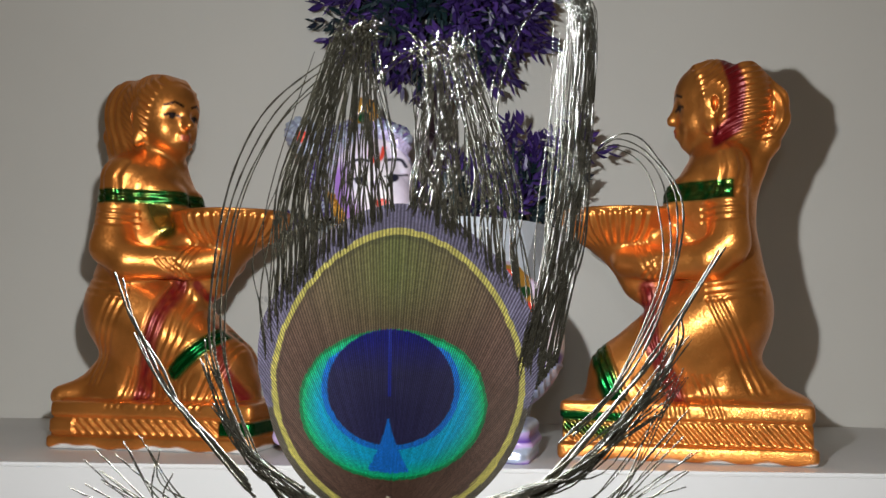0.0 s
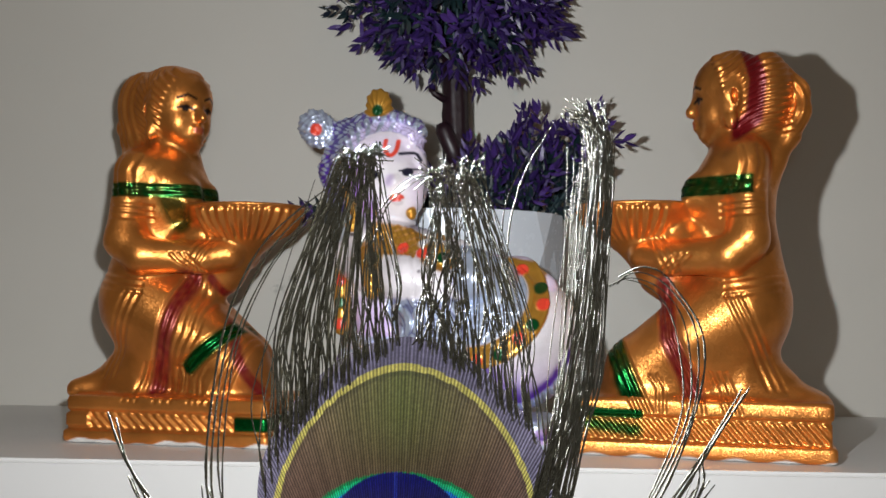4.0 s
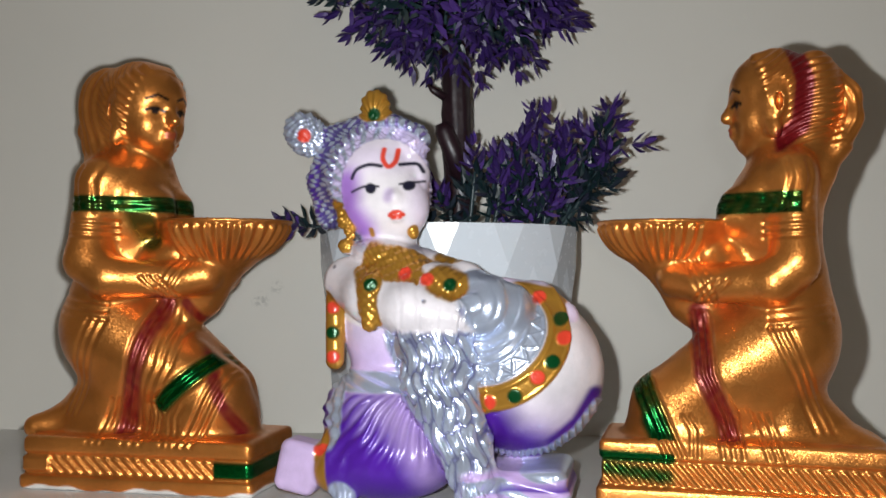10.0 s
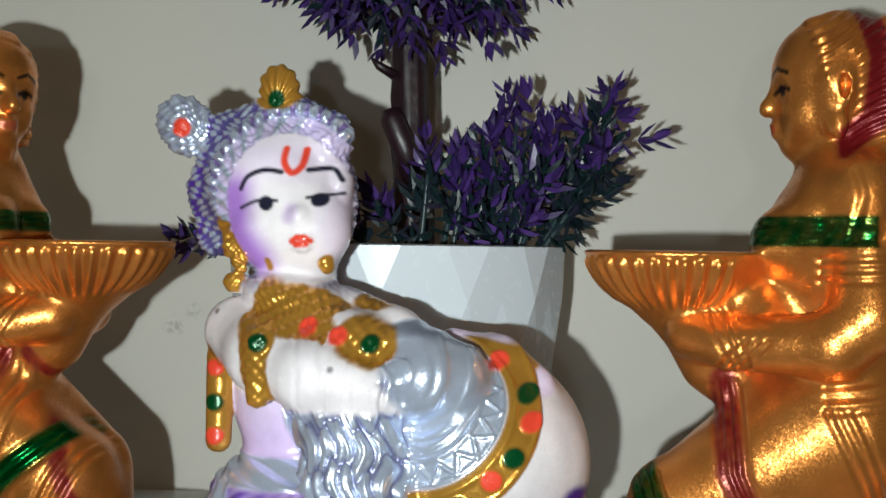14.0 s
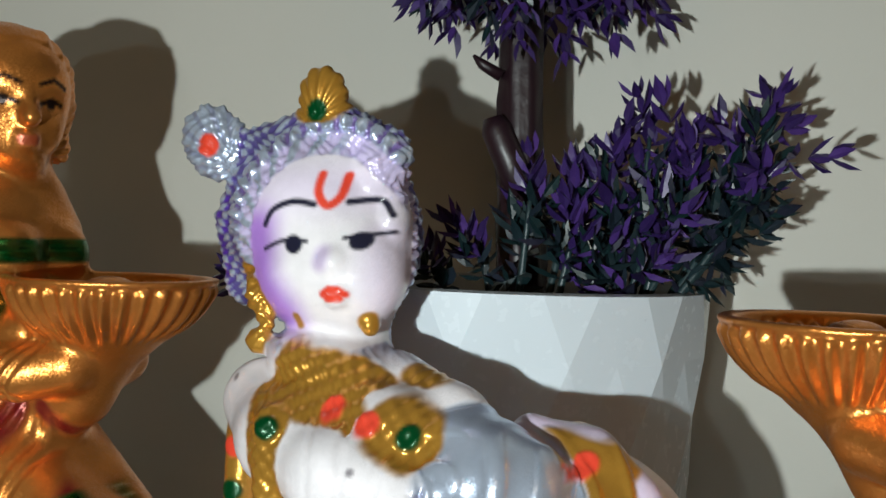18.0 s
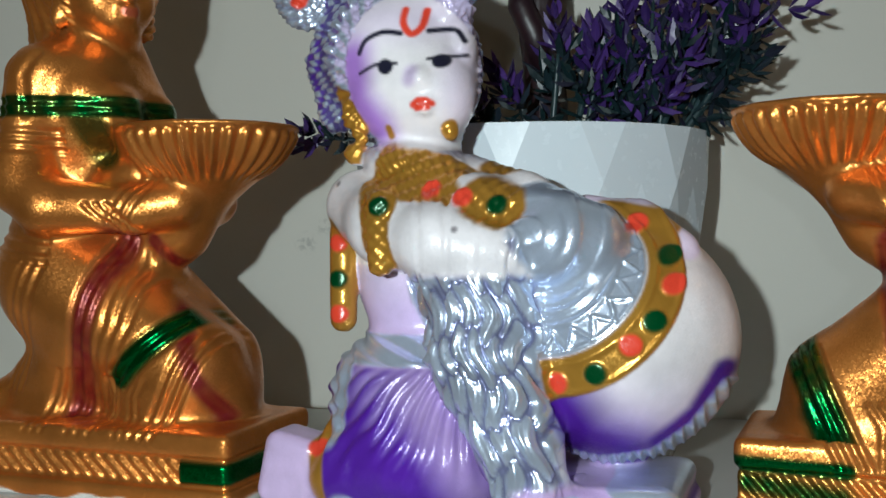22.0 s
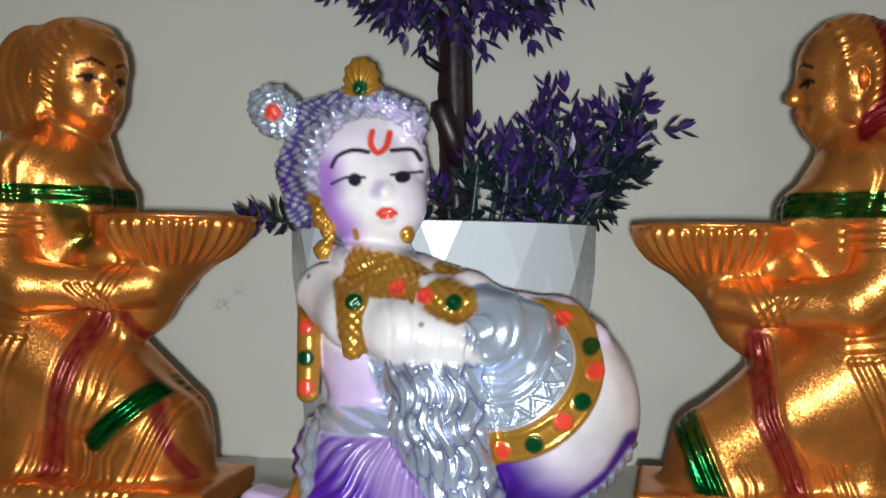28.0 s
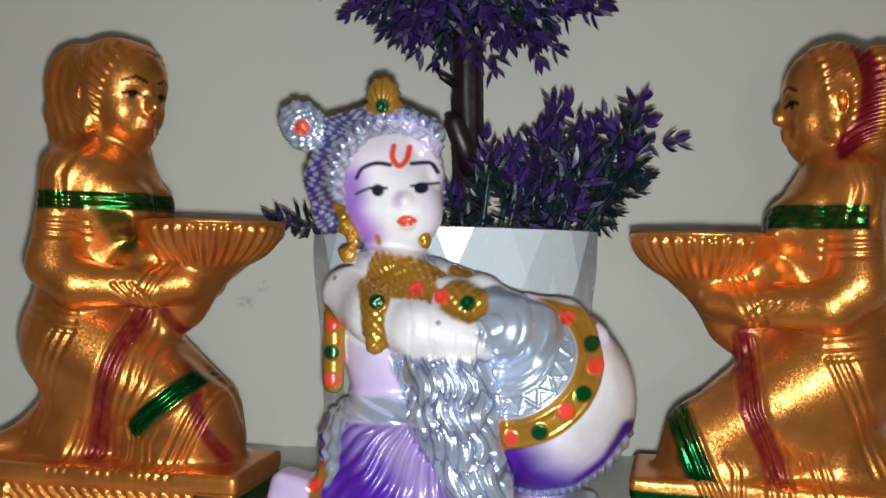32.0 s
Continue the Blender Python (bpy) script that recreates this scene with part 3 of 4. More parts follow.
        coat(p, 0.8 * near(v, [(-14, -14, 37), (-14, -13, 36)], 1.2, 0.8), RED_C)
        coat(p, 1 - ease(z + 0.5 * np.sin(x * 0.5), 0.3, 0.7), (0.75, 0.73, 0.7, 0))
    ink = (0.012, 0.004, 0.003, 0.66)
    for s in (-1, 1):
        flat = np.stack([np.zeros(len(v)), v[:, 1], v[:, 2]], 1)
        coat(p, (x < 6) * near(flat, [(0, s * 1.9, 94.2), (0, s * 4.0, 95.1), (0, s * 6.0, 94.5)], 0.42, 0.22), ink)
        coat(p, (x < 6) * near(flat, [(0, s * 3.9, 94.2), (0, s * 4.1, 94.2)], 0.75, 0.22), ink)
        coat(p, (x < 6) * near(flat, [(0, s * 1.6, 97.3), (0, s * 4.0, 98.3), (0, s * 6.4, 97.2)], 0.38, 0.22), ink)
    coat(p, 0.8 * near(v, [(-3.4, -1.0, 88.3), (-3.4, 1.0, 88.3)], 1.05, 0.4), (0.36, 0.035, 0.02, 0.2))
    if mirrored:
        # this one turns her head a little outward
        a = np.radians(12 + 13 * (1 - ease(v[:, 0], 5, 16))) * ease(v[:, 2], 79, 87)
        v[:, 0] -= 3.4 * ease(v[:, 2], 62, 86) * (1 - ease(v[:, 0], 10, 20))
        vx, vy = v[:, 0] - 8, v[:, 1].copy()
        v[:, 0], v[:, 1] = 8 + vx * np.cos(a) - vy * np.sin(a), vx * np.sin(a) + vy * np.cos(a)
        v[:, 0] -= 0.14 * np.maximum(v[:, 0] - 12, 0) * ease(v[:, 2], 50, 62) * (1 - ease(v[:, 2], 82, 88))
        v[:, 0] *= -1
        q = q[:, ::-1]
    else:
        # a slimmer back and a smaller head
        vx, up = v[:, 0] - 13, ease(v[:, 2], 76, 86)
        v[:, 0] = 13 + vx * (1 - 0.12 * np.where(vx > 0, ease(v[:, 2], 16, 30) * (1 - 0.7 * up), up))
    ob = cast(name, v, q, p, GOLD, m)
    return tagged(ob, label, "statue", "pair of kneeling lamp bearers")


kneeling_lady("kneeling_statue", False, pose(0.1315, 0.009, 0, 0, 0, -11) @ Matrix.Diagonal((0.93, 1, 0.975, 1)), "gold plaster statue kneeling with a fluted bowl, red hair stripe")
kneeling_lady("kneeling_statue", True, pose(-0.1520, 0.034, 0, 0, 0, -8) @ Matrix.Diagonal((0.95, 1, 0.98, 1)), "gold plaster statue kneeling with a fluted bowl, chipped white foot")


# ---- the seated child with a pot ----
WHITE_C, LILAC_C, SILVER_C = (0.82, 0.77, 0.8, 0.0), (0.58, 0.42, 0.74, 0.0), (0.64, 0.72, 0.89, 0.64)
PURPLE_C, OCHRE_C, GEM_RED, GEM_GREEN = (0.085, 0.015, 0.34, 0.1), (0.6, 0.3, 0.045, 0.6), (0.75, 0.06, 0.03, 0.0), (0.0, 0.06, 0.014, 0.3)


def child_statue(m):
    c = Clay((-46, -26, -2), (42, 26, 98), 0.32)
    # big round pot
    pc, axis = np.array((15.2, 3.0, 29.5)), np.array((-0.32, -0.75, 0.57)) / np.linalg.norm((-0.32, -0.75, 0.57))
    c.ball(pc, (18.8, 19.2, 19), 1)
    c.slab((14.5, -2, 4.5), (12.5, 13, 5.0), 3, 3)
    c.ball((9, -9, 44.5), (9.5, 8.5, 7.5), 2.0)
    # seated body
    c.ball((-17, 2, 42), (11.5, 10.5, 17), 4)
    c.ball((-17, 0, 20), (15, 13.5, 11), 4)
    c.ball((-15, -2, 11), (17, 15, 11.5), 4)
    c.limb([(-20, -6, 9), (-26, -10, 8)], [7, 6], 3)
    c.slab((-35, -9, 8.0), (5.0, 4.8, 6.0), 2.2, 1.0, (0, 12, 0))
    c.limb([(-27, -9, 12), (-24, -11, 2)], [2.6, 2.8], 1)
    # cloth in front
    c.limb([(-3, -11, 38), (-1, -13, 27), (4, -15, 15), (8, -16, 3)], [9, 8.2, 5.8, 4.6], 3)
    # arms
    c.limb([(-25.6, -3, 50.5), (-18, -10, 47.5), (-8, -15, 44.5), (2, -16, 43)], [6, 6.4, 5.8, 3.8], 2)
    c.ball((-9, -15.5, 45.5), (5, 5, 4.6), 1.5)
    c.limb([(-8, 0, 53), (2, -4, 50), (8, -8, 47)], [5.5, 5, 4], 2)
    c.limb([(11, 1, 49), (19, 0.5, 47.4), (25.5, -1.5, 43.6)], [2.8, 3.0, 2.4], 2.5)
    c.limb([(-17, -15.5, 50), (-17, -16, 41.5)], [2.6, 2.0], 1)
    c.limb([(-13, -8, 51), (-4, -9, 49), (3, -9, 47)], [5.5, 5.5, 5], 2.5)
    # neck and head
    c.limb([(-17, 2, 55), (-17, 3, 64)], [7, 6], 3)
    hc = np.array((-20.5, 4.0, 74.0))
    c.ball(hc, (13.0, 12.5, 14.5), 2, (0, -10, 0))
    c.ball((-23.5, 5, 76), (12.5, 11.5, 12.5), 3)
    c.ball((-16, -1, 68.0), (8.6, 8, 8.0), 3)
    c.ball((-21, -2.5, 67.5), (5.5, 5, 5.5), 3)
    c.ball((-12.2, -2.5, 68), (4.6, 5, 5.5), 3)
    c.ball((-13.5, -8.2, 70.0), (1.5, 1.6, 1.5), 1.5)
    c.ball((-12.9, -8.3, 66.4), (1.8, 1.0, 0.8), 0.8)
    c.ball((-12.9, -8.1, 65.0), (1.4, 1.0, 0.7), 0.8)
    # cap, lock, ear ring, crest and feather disc
    c.limb([(-32, 1, 66), (-34.2, 2, 75), (-30.5, 2, 85), (-20, 1, 89.5), (-10, 1, 86)], [3, 3.2, 3.2, 2.8, 2.2], 2)
    c.ball((-10.6, 0, 82), (3.2, 4, 4.4), 1.5)
    c.ball((-8.6, 0, 76), (1.8, 3, 3.4), 1.2)
    c.limb([(-27.6, -3, 70), (-26.4, -5, 65), (-24.4, -5.6, 61.4)], [1.2, 1.7, 1.0], 0.6)
    c.ball((-25.8, -5.2, 59), (1.9, 1.9, 2.0), 0.5)
    c.ball((-9.8, -4, 62), (1.3, 1.6, 1.6), 0.6)
    c.ball((-20.2, 0, 92.4), (3.6, 2.2, 4.2), 0.6, (0, -8, 0))
    c.ball((-37.5, 0, 86), (6.2, 2.2, 5.0), 0.8, (0, 40, 0))
    # strip down the back
    c.limb([(-28.6, -4, 46), (-28.4, -5, 32)], [2.4, 2.2], 0.8)
    # collar
    c.ball((-15, -3, 56), (10, 8.5, 4.4), 1.5, (0, 14, 0))
    c.slab((0, 0, -3), (60, 60, 3), 0, 0.1, cut=True)
    v, q = c.skin()
    v = relax(v, q, 4)
    n = normals_of(v, q)
    x, y, z = v.T
    front = ease(-n[:, 1], -0.3, 0.1)
    d = np.zeros(len(v))
    p = np.tile(np.array(WHITE_C), (len(v), 1))
    rel = v - pc
    dist = np.linalg.norm(rel, axis=1)
    cosa = (rel @ axis) / np.maximum(dist, 1e-6)
    on_pot = ease(x, 0, 4) * (1 - ease(np.abs(dist - 19.5), 1.6, 2.4)) * ease(z, 9, 11)
    coat(p, 0.85 * (1 - ease(z, 30, 55)) * (x < -2), LILAC_C)
    coat(p, on_pot * 0.75 * (1 - ease(z, 12, 30)), LILAC_C)
    # pot: purple blush, rim of beads, gold ring with gems, silver lid
    coat(p, on_pot * stroke(v, [(8.5, 21), (12, 15), (18, 12)], 6.6, 5.0), PURPLE_C)
    coat(p, on_pot * stroke(v, [(32.2, 26), (28.6, 19.8), (23, 14.9)], 1.5, 0.8), PURPLE_C)
    beads = on_pot * stroke(v, [(32.4, 23.5), (28, 17.5), (22, 13), (14, 11.5), (8, 12)], 0.9, 0.4) * (y < 3)
    coat(p, beads, SILVER_C)
    d += beads * 0.4 * (1 + np.sin(x * 4.2))
    ring = on_pot * ease(cosa, 0.53, 0.55) * (1 - ease(cosa, 0.76, 0.78))
    coat(p, ring, OCHRE_C)
    d += ring * (0.35 + 0.3 * np.exp(-((cosa - 0.57) / 0.015) ** 2) + 0.3 * np.exp(-((cosa - 0.73) / 0.015) ** 2))
    lid = on_pot * ease(cosa, 0.765, 0.785)
    knob = near(v, [(9, -9, 44.5), (9, -9, 44.6)], 10.2, 0.6)
    e1 = np.cross(axis, (0, 0, 1.0))
    e1 /= np.linalg.norm(e1)
    turn = np.arctan2(rel @ np.cross(axis, e1), rel @ e1)
    silver = np.maximum(lid, knob * (x > 1.5))
    zig = np.abs(((turn * 9.0 / np.pi) % 1) - 0.5) * 2
    flat_lid = lid * (1 - knob)
    d += flat_lid * 0.5 * np.exp(-((cosa - 0.80 - 0.075 * zig) / 0.011) ** 2)
    d += flat_lid * 0.45 * (np.exp(-((cosa - 0.79) / 0.008) ** 2) + np.exp(-((cosa - 0.895) / 0.010) ** 2) + np.exp(-((cosa - 0.935) / 0.012) ** 2))
    swirl = np.sin(np.hypot(x - 5, 1.2 * (z - 46)) * 1.05 + 0.6 * np.sin(x * 0.5))
    d += knob * (x > 1.5) * 0.4 * np.sign(swirl) * np.abs(swirl) ** 0.6
    # front cloth of tufted silver
    cloth = front * np.maximum(np.maximum(np.maximum(stroke(v, [(-7, 38), (-4, 30)], 8.6, 0.6), stroke(v, [(-4, 40), (-2, 31)], 9.8, 0.6)), stroke(v, [(-2, 31), (3.5, 19)], 7.6, 0.6)), stroke(v, [(3.5, 19), (8, 2)], 5.2, 0.6)) * (1 - on_pot * (cosa < 0.8)) * ease(-y, 4, 6)
    arm = near(v, [(-27, -3, 50), (-19, -10, 47), (-8, -15, 44.5), (2, -16, 43)], 7.6, 0.5) * ease(z, 39.0, 40.5)
    cloth *= 1 - arm * (1 - ease(x, 2, 4))
    silver = np.maximum(silver, arm * ease(x, 3, 5))
    silver = np.maximum(silver, cloth)
    wx, wz = 1.05 * x + 0.9 * np.sin(z * 0.55 + y * 0.4) + 0.22 * z, z + 1.3 * np.sin(x * 0.8 + 0.5) + 0.7 * np.sin(x * 2.3 + z * 0.4)
    row = np.floor(wz / 6.4)
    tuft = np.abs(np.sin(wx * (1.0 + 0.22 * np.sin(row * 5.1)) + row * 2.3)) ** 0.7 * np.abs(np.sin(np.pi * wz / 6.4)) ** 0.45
    d += cloth * (1.15 * tuft - 0.5 + 0.13 * np.sin(wx * 5.5 + 0.8 * np.sin(wz)))
    coat(p, silver, SILVER_C)
    # valleys between tufts coated dark blue: their shade is put into the paint
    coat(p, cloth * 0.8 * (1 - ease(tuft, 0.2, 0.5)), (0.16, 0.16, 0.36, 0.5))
    # purple trousers, belt and sashes
    legs = (1 - ease(z, 24.5, 26)) * (1 - ease(x, 3, 5)) * ease(x, -33, -31) * (1 - silver)
    fold = np.sin(np.arctan2(x + 5, 36 - z) * 58 + 0.9 * np.sin(z * 0.5 + x * 0.2) + 0.35 * np.sin(x * 1.1)) * (0.7 + 0.3 * np.sin(x * 0.6 + z * 0.35)) * 0.9
    pleat = ease(-y, 0, 4) * ease(z, 6, 9) * (1 - ease(z, 23, 25))
    coat(p, legs * (0.72 + 0.45 * (1 - ease(z + 0.3 * x, 4, 18)) + 0.2 * fold), PURPLE_C)
    coat(p, legs * 0.6 * stroke(v, [(-12, 22), (-7, 14), (-4, 7)], 3.2, 3.5), LILAC_C)
    d += legs * pleat * 0.5 * fold * (0.4 + 0.6 * ease(z, 8, 20))
    belt = ease(z, 25, 25.8) * (1 - ease(z, 29.4, 30.2)) * (1 - ease(x, -9, -7))
    sash = near(v, [(-27.4, -9, 26), (-27, -11, 14), (-24, -13, 1)], 3.0, 0.5)
    coat(p, np.maximum(belt, sash), SILVER_C)
    d += belt * 0.35 * np.sin(z * 2.2 + x * 0.8) + sash * 0.3 * np.sin(x * 2.5)
    low = (1 - ease(z, 9, 11)) * ease(x, 3, 6)
    coat(p, low, LILAC_C)
    coat(p, low * ease(np.sin(z * 0.9 + x * 0.25 + 1.2 * np.sin(x * 0.4)), -0.1, 0.35), SILVER_C)
    coat(p, low * ease(np.sin(z * 0.8 + 2.4), 0.1, 0.5) * ease(x, 8, 14) * (1 - ease(z, 5, 8)), PURPLE_C)
    d += low * 0.45 * np.sin(z * 1.4 + x * 0.3)
    # foot with an anklet
    foot = 1 - ease(x, -29.8, -29.4)
    foot = foot * (z < 17)
    coat(p, foot, (0.66, 0.5, 0.78, 0))
    ank = stroke(v, [(-29.4, 15), (-28.6, 4)], 1.5, 0.4) * (y < -2)
    coat(p, ank, OCHRE_C)
    coat(p, near(v, [(-29.2, -13, 12.6), (-29.2, -13, 12.5)], 1.7, 0.4), GEM_RED)
    # chest and arms
    coat(p, arm * (x > -32) * (1 - ease(x + 0.6 * (z - 44), 3, 5)), WHITE_C)
    collar = near(v, [(-19.5, -6, 56.5), (-14, -8, 55.5), (-8, -8, 53)], 4.6, 0.4) * (1 - ease(z + 0.12 * x, 56.8, 57.4))
    collar = np.maximum(collar, stroke(v, [(-18, 56), (-9, 51), (-6, 48)], 4.0, 0.7) * (1 - arm) * (y < 0))
    collar = np.maximum(collar, near(v, [(-14, -9, 52), (-5, -10, 50), (2, -10, 48)], 7.2, 0.5) * ease(z - (49.8 - 0.3 * (x + 13)), 0, 0.7) * front * (x < -6))
    collar = collar * ease(x + 0.3 * (56 - z), -21, -20)
    coat(p, collar, OCHRE_C)
    d += collar * 0.26 * np.sin(x * 2.9) * np.sin((z + x * 0.5) * 2.9)
    sleeve = near(v, [(-18.6, -12, 53), (-17, -15.5, 49)], 3.3, 0.4) + near(v, [(-17, -16, 50), (-17, -17, 40)], 2.9, 0.4)
    sleeve2 = near(v, [(-2, -3, 54), (3, -4, 49)], 4.0, 0.5) * (x < 6)
    pad = stroke(v, [(-1.5, 51.2), (1.6, 49.8)], 3.3, 0.5) * front * (y < 0)
    hand = near(v, [(12, -1, 50), (19, -1.5, 48.4), (25.5, -3.5, 44.4)], 3.6, 0.5) * (1 - ring * (cosa > 0.5))
    coat(p, hand, (0.74, 0.62, 0.8, 0.0))
    coat(p, hand * stroke(v, [(21.6, 48.6), (24.4, 46.6)], 1.3, 0.4), OCHRE_C)
    sleeve = np.clip(sleeve + sleeve2 + pad, 0, 1)
    coat(p, sleeve, OCHRE_C)
    d += sleeve * 0.15 * np.sin(x * 3) * np.sin(z * 3)
    strip = near(v, [(-28.8, -5, 46), (-28.6, -6, 31.5)], 3.2, 0.4) * (x < -26)
    coat(p, strip, OCHRE_C)
    # head: pale face, silver cap
    t = radians(10)
    fx, fz = (x + 15.8) * math.cos(t) + (z - 71) * math.sin(t), -(x + 15.8) * math.sin(t) + (z - 71) * math.cos(t)
    face = (1 - ease(np.hypot(fx / 10.6, fz / 13.4), 0.97, 1.03)) * (y < 3)
    head = ease(z, 56, 62) * (1 - near(v, [(-20.2, 0, 92.4), (-20.2, 0, 92.5)], 4.6, 0.4))
    hairy = head * (1 - face) * (1 - collar)
    coat(p, hairy, (0.13, 0.1, 0.33, 0.4))
    rough = np.sin(x * 2.7 + 2.2 * np.sin(z * 1.1) + 1.3 * y) * np.sin(z * 2.9 + 1.9 * np.sin(y * 1.1 + x * 0.8))
    coat(p, hairy * ease(rough, -0.1, 0.4), SILVER_C)
    coat(p, hairy * 0.8 * ease(-x, 31.5, 34.5) * ease(-rough, -0.4, 0.3), PURPLE_C)
    d += hairy * 0.3 * rough
    # locks over the brow, then a beaded band
    off, ang = np.hypot(fx / 10.6, fz / 13.4), np.arctan2(fz, fx)
    brow = hairy * (1 - ease(off, 1.2, 1.25)) * ease(z, 64, 68) * (y < 5)
    lock = np.sin(ang * 30 + off * 9)
    coat(p, brow, (0.6, 0.52, 0.76, 0.15))
    coat(p, brow * ease(lock, 0.0, 0.6) * ease(-x, 13, 18), SILVER_C)
    d += brow * 0.28 * lock
    rim = hairy * ease(off, 1.22, 1.26) * (1 - ease(off, 1.38, 1.42)) * ease(z, 70, 76) * (y < 6)
    coat(p, rim, SILVER_C)
    coat(p, rim * ease(-np.sin(ang * 46), 0.2, 0.7), (0.2, 0.14, 0.36, 0.3))
    d += rim * (0.5 + 0.45 * np.sin(ang * 46))
    coat(p, head * face * 0.9 * stroke(v, [(-25, 74), (-24.6, 67), (-21.5, 63)], 3.2, 2.8), (0.36, 0.14, 0.62, 0))
    coat(p, head * face * 0.35 * np.maximum(stroke(v, [(-24, 80), (-8, 80)], 3.5, 3.5), stroke(v, [(-7, 64), (-8, 74)], 2.5, 2.5)), LILAC_C)
    coat(p, head * face * 0.4 * stroke(v, [(-14.6, 71), (-14.8, 70)], 1.2, 0.8), (0.36, 0.16, 0.6, 0))
    on_face = head * (y < 2)
    ink = (0.012, 0.012, 0.03, 0)
    for pts, w in (([(-23.6, 74.6), (-22.4, 76.6), (-19.6, 77.7), (-16.8, 77.4)], 0.42), ([(-12.8, 77.9), (-9.4, 78.3), (-7.8, 76.4)], 0.42),
                   ([(-23.6, 71.4), (-20.5, 72.6), (-17.2, 72.6)], 0.28), ([(-12.4, 73.2), (-9.6, 73.8), (-7.6, 74.2)], 0.28),
                   ([(-19.1, 72.2), (-18.9, 72.1)], 1.2), ([(-10.6, 72.9), (-10.4, 72.9)], 1.2)):
        coat(p, on_face * stroke(v, curve(pts), w, 0.22), ink)
    coat(p, on_face * stroke(v, curve([(-16.5, 81.4), (-16.5, 79.0), (-15.2, 77.3), (-13.8, 78.6), (-13.5, 81.4)]), 0.55, 0.25), GEM_RED)
    coat(p, on_face * np.maximum(stroke(v, [(-14.4, 65.9), (-13.5, 66.6), (-12.2, 66.6), (-11.4, 66.1)], 0.5, 0.25), stroke(v, [(-13.7, 65.5), (-12.1, 65.6)], 0.6, 0.25)), GEM_RED)
    coat(p, on_face * stroke(v, [(-19.3, 62.6), (-19.2, 61.6)], 0.6, 0.25), OCHRE_C)
    ear = np.maximum(near(v, [(-27.6, -4, 69.5), (-26.4, -6, 65), (-24.4, -6.6, 61.4)], 1.9, 0.3), near(v, [(-25.8, -5.6, 59.2), (-25.8, -5.6, 59)], 2.2, 0.3) * (z > 57.2))
    ear = np.maximum(ear, near(v, [(-9.6, -5, 62.4), (-9.6, -5, 61.6)], 1.5, 0.3))
    coat(p, ear, OCHRE_C)
    for cx, cy, cz in ((-28, -8, 54), (-30, -6, 51), (-4, -20, 46.5), (28, -9, 33)):
        coat(p, 0.8 * near(v, [(cx, cy, cz), (cx, cy + 2.5, cz + 0.1)], 0.45, 0.25), (0.1, 0.08, 0.1, 0))
    crest = near(v, [(-20.2, 0, 92), (-20.2, 0, 95)], 4.4, 0.3) * (z > 88.6)
    coat(p, crest, OCHRE_C)
    d += crest * 0.2 * np.sin(np.arctan2(x + 20.2, z - 88.5) * 22)
    coat(p, near(v, [(-20, -2.4, 90.3), (-20, -2.4, 90.2)], 1.6, 0.3), GEM_GREEN)
    disc = near(v, [(-37.7, 0, 86.1), (-37.6, 0, 86)], 6.2, 0.3) * (x < -33.0)
    coat(p, disc, SILVER_C)
    d += disc * 0.15 * np.sin(np.arctan2(z - 82, x + 32.5) * 26)
    # grooves between the ribs toned down, shading painted into the silver
    coat(p, disc * 0.55 * ease(-np.sin(np.arctan2(z - 82, x + 32.5) * 26), 0.2, 0.8), (0.2, 0.2, 0.36, 0.5))
    coat(p, near(v, [(-37.4, -2, 85.6), (-37.3, -2, 85.5)], 1.7, 0.3), GEM_RED)
    # gems
    gems = [(9.8, 24.6, GEM_RED), (15.4, 26.2, GEM_GREEN), (20.2, 30.2, GEM_RED), (23.2, 33.4, GEM_GREEN), (25.4, 38.3, GEM_RED), (24.4, 42.2, GEM_GREEN), (19.5, 47, GEM_RED)]
    for gx, gz, col in gems:
        g = stroke(v, [(gx, gz), (gx + 0.1, gz)], 1.55, 0.3) * on_pot * (y < 6)
        coat(p, g, col)
        d += g * 0.35
    for gx, gz, col, yy in ((-16.6, 50, GEM_GREEN, 0), (0.6, 50, GEM_GREEN, 3), (-9.6, 52.4, GEM_RED, 0), (-4.4, 51.2, GEM_RED, 0), (-28.6, 44.5, GEM_RED, 0), (-28.6, 38.6, GEM_GREEN, 0), (-28.4, 33, GEM_RED, 0)):
        g = stroke(v, [(gx, gz), (gx + 0.1, gz)], 1.5, 0.3) * (y < yy) * front
        coat(p, g, col)
        d += g * 0.3
    # creases of the plump arm
    for x0 in (-10.5, -6.5, -2.5):
        d -= 0.16 * arm * front * stroke(v, [(x0, 51), (x0 + 1.6, 46), (x0 + 1.2, 40)], 0.45, 0.4) * (x < 2)
    v = v + n * d[:, None]
    ob = cast("child_statue", v, q, p, GLAZE, m)
    return tagged(ob, "lilac, purple and silver plaster statue of a child hugging a pot", "statue")


child_statue(pose(0, 0, 0, 0, 0, -8))


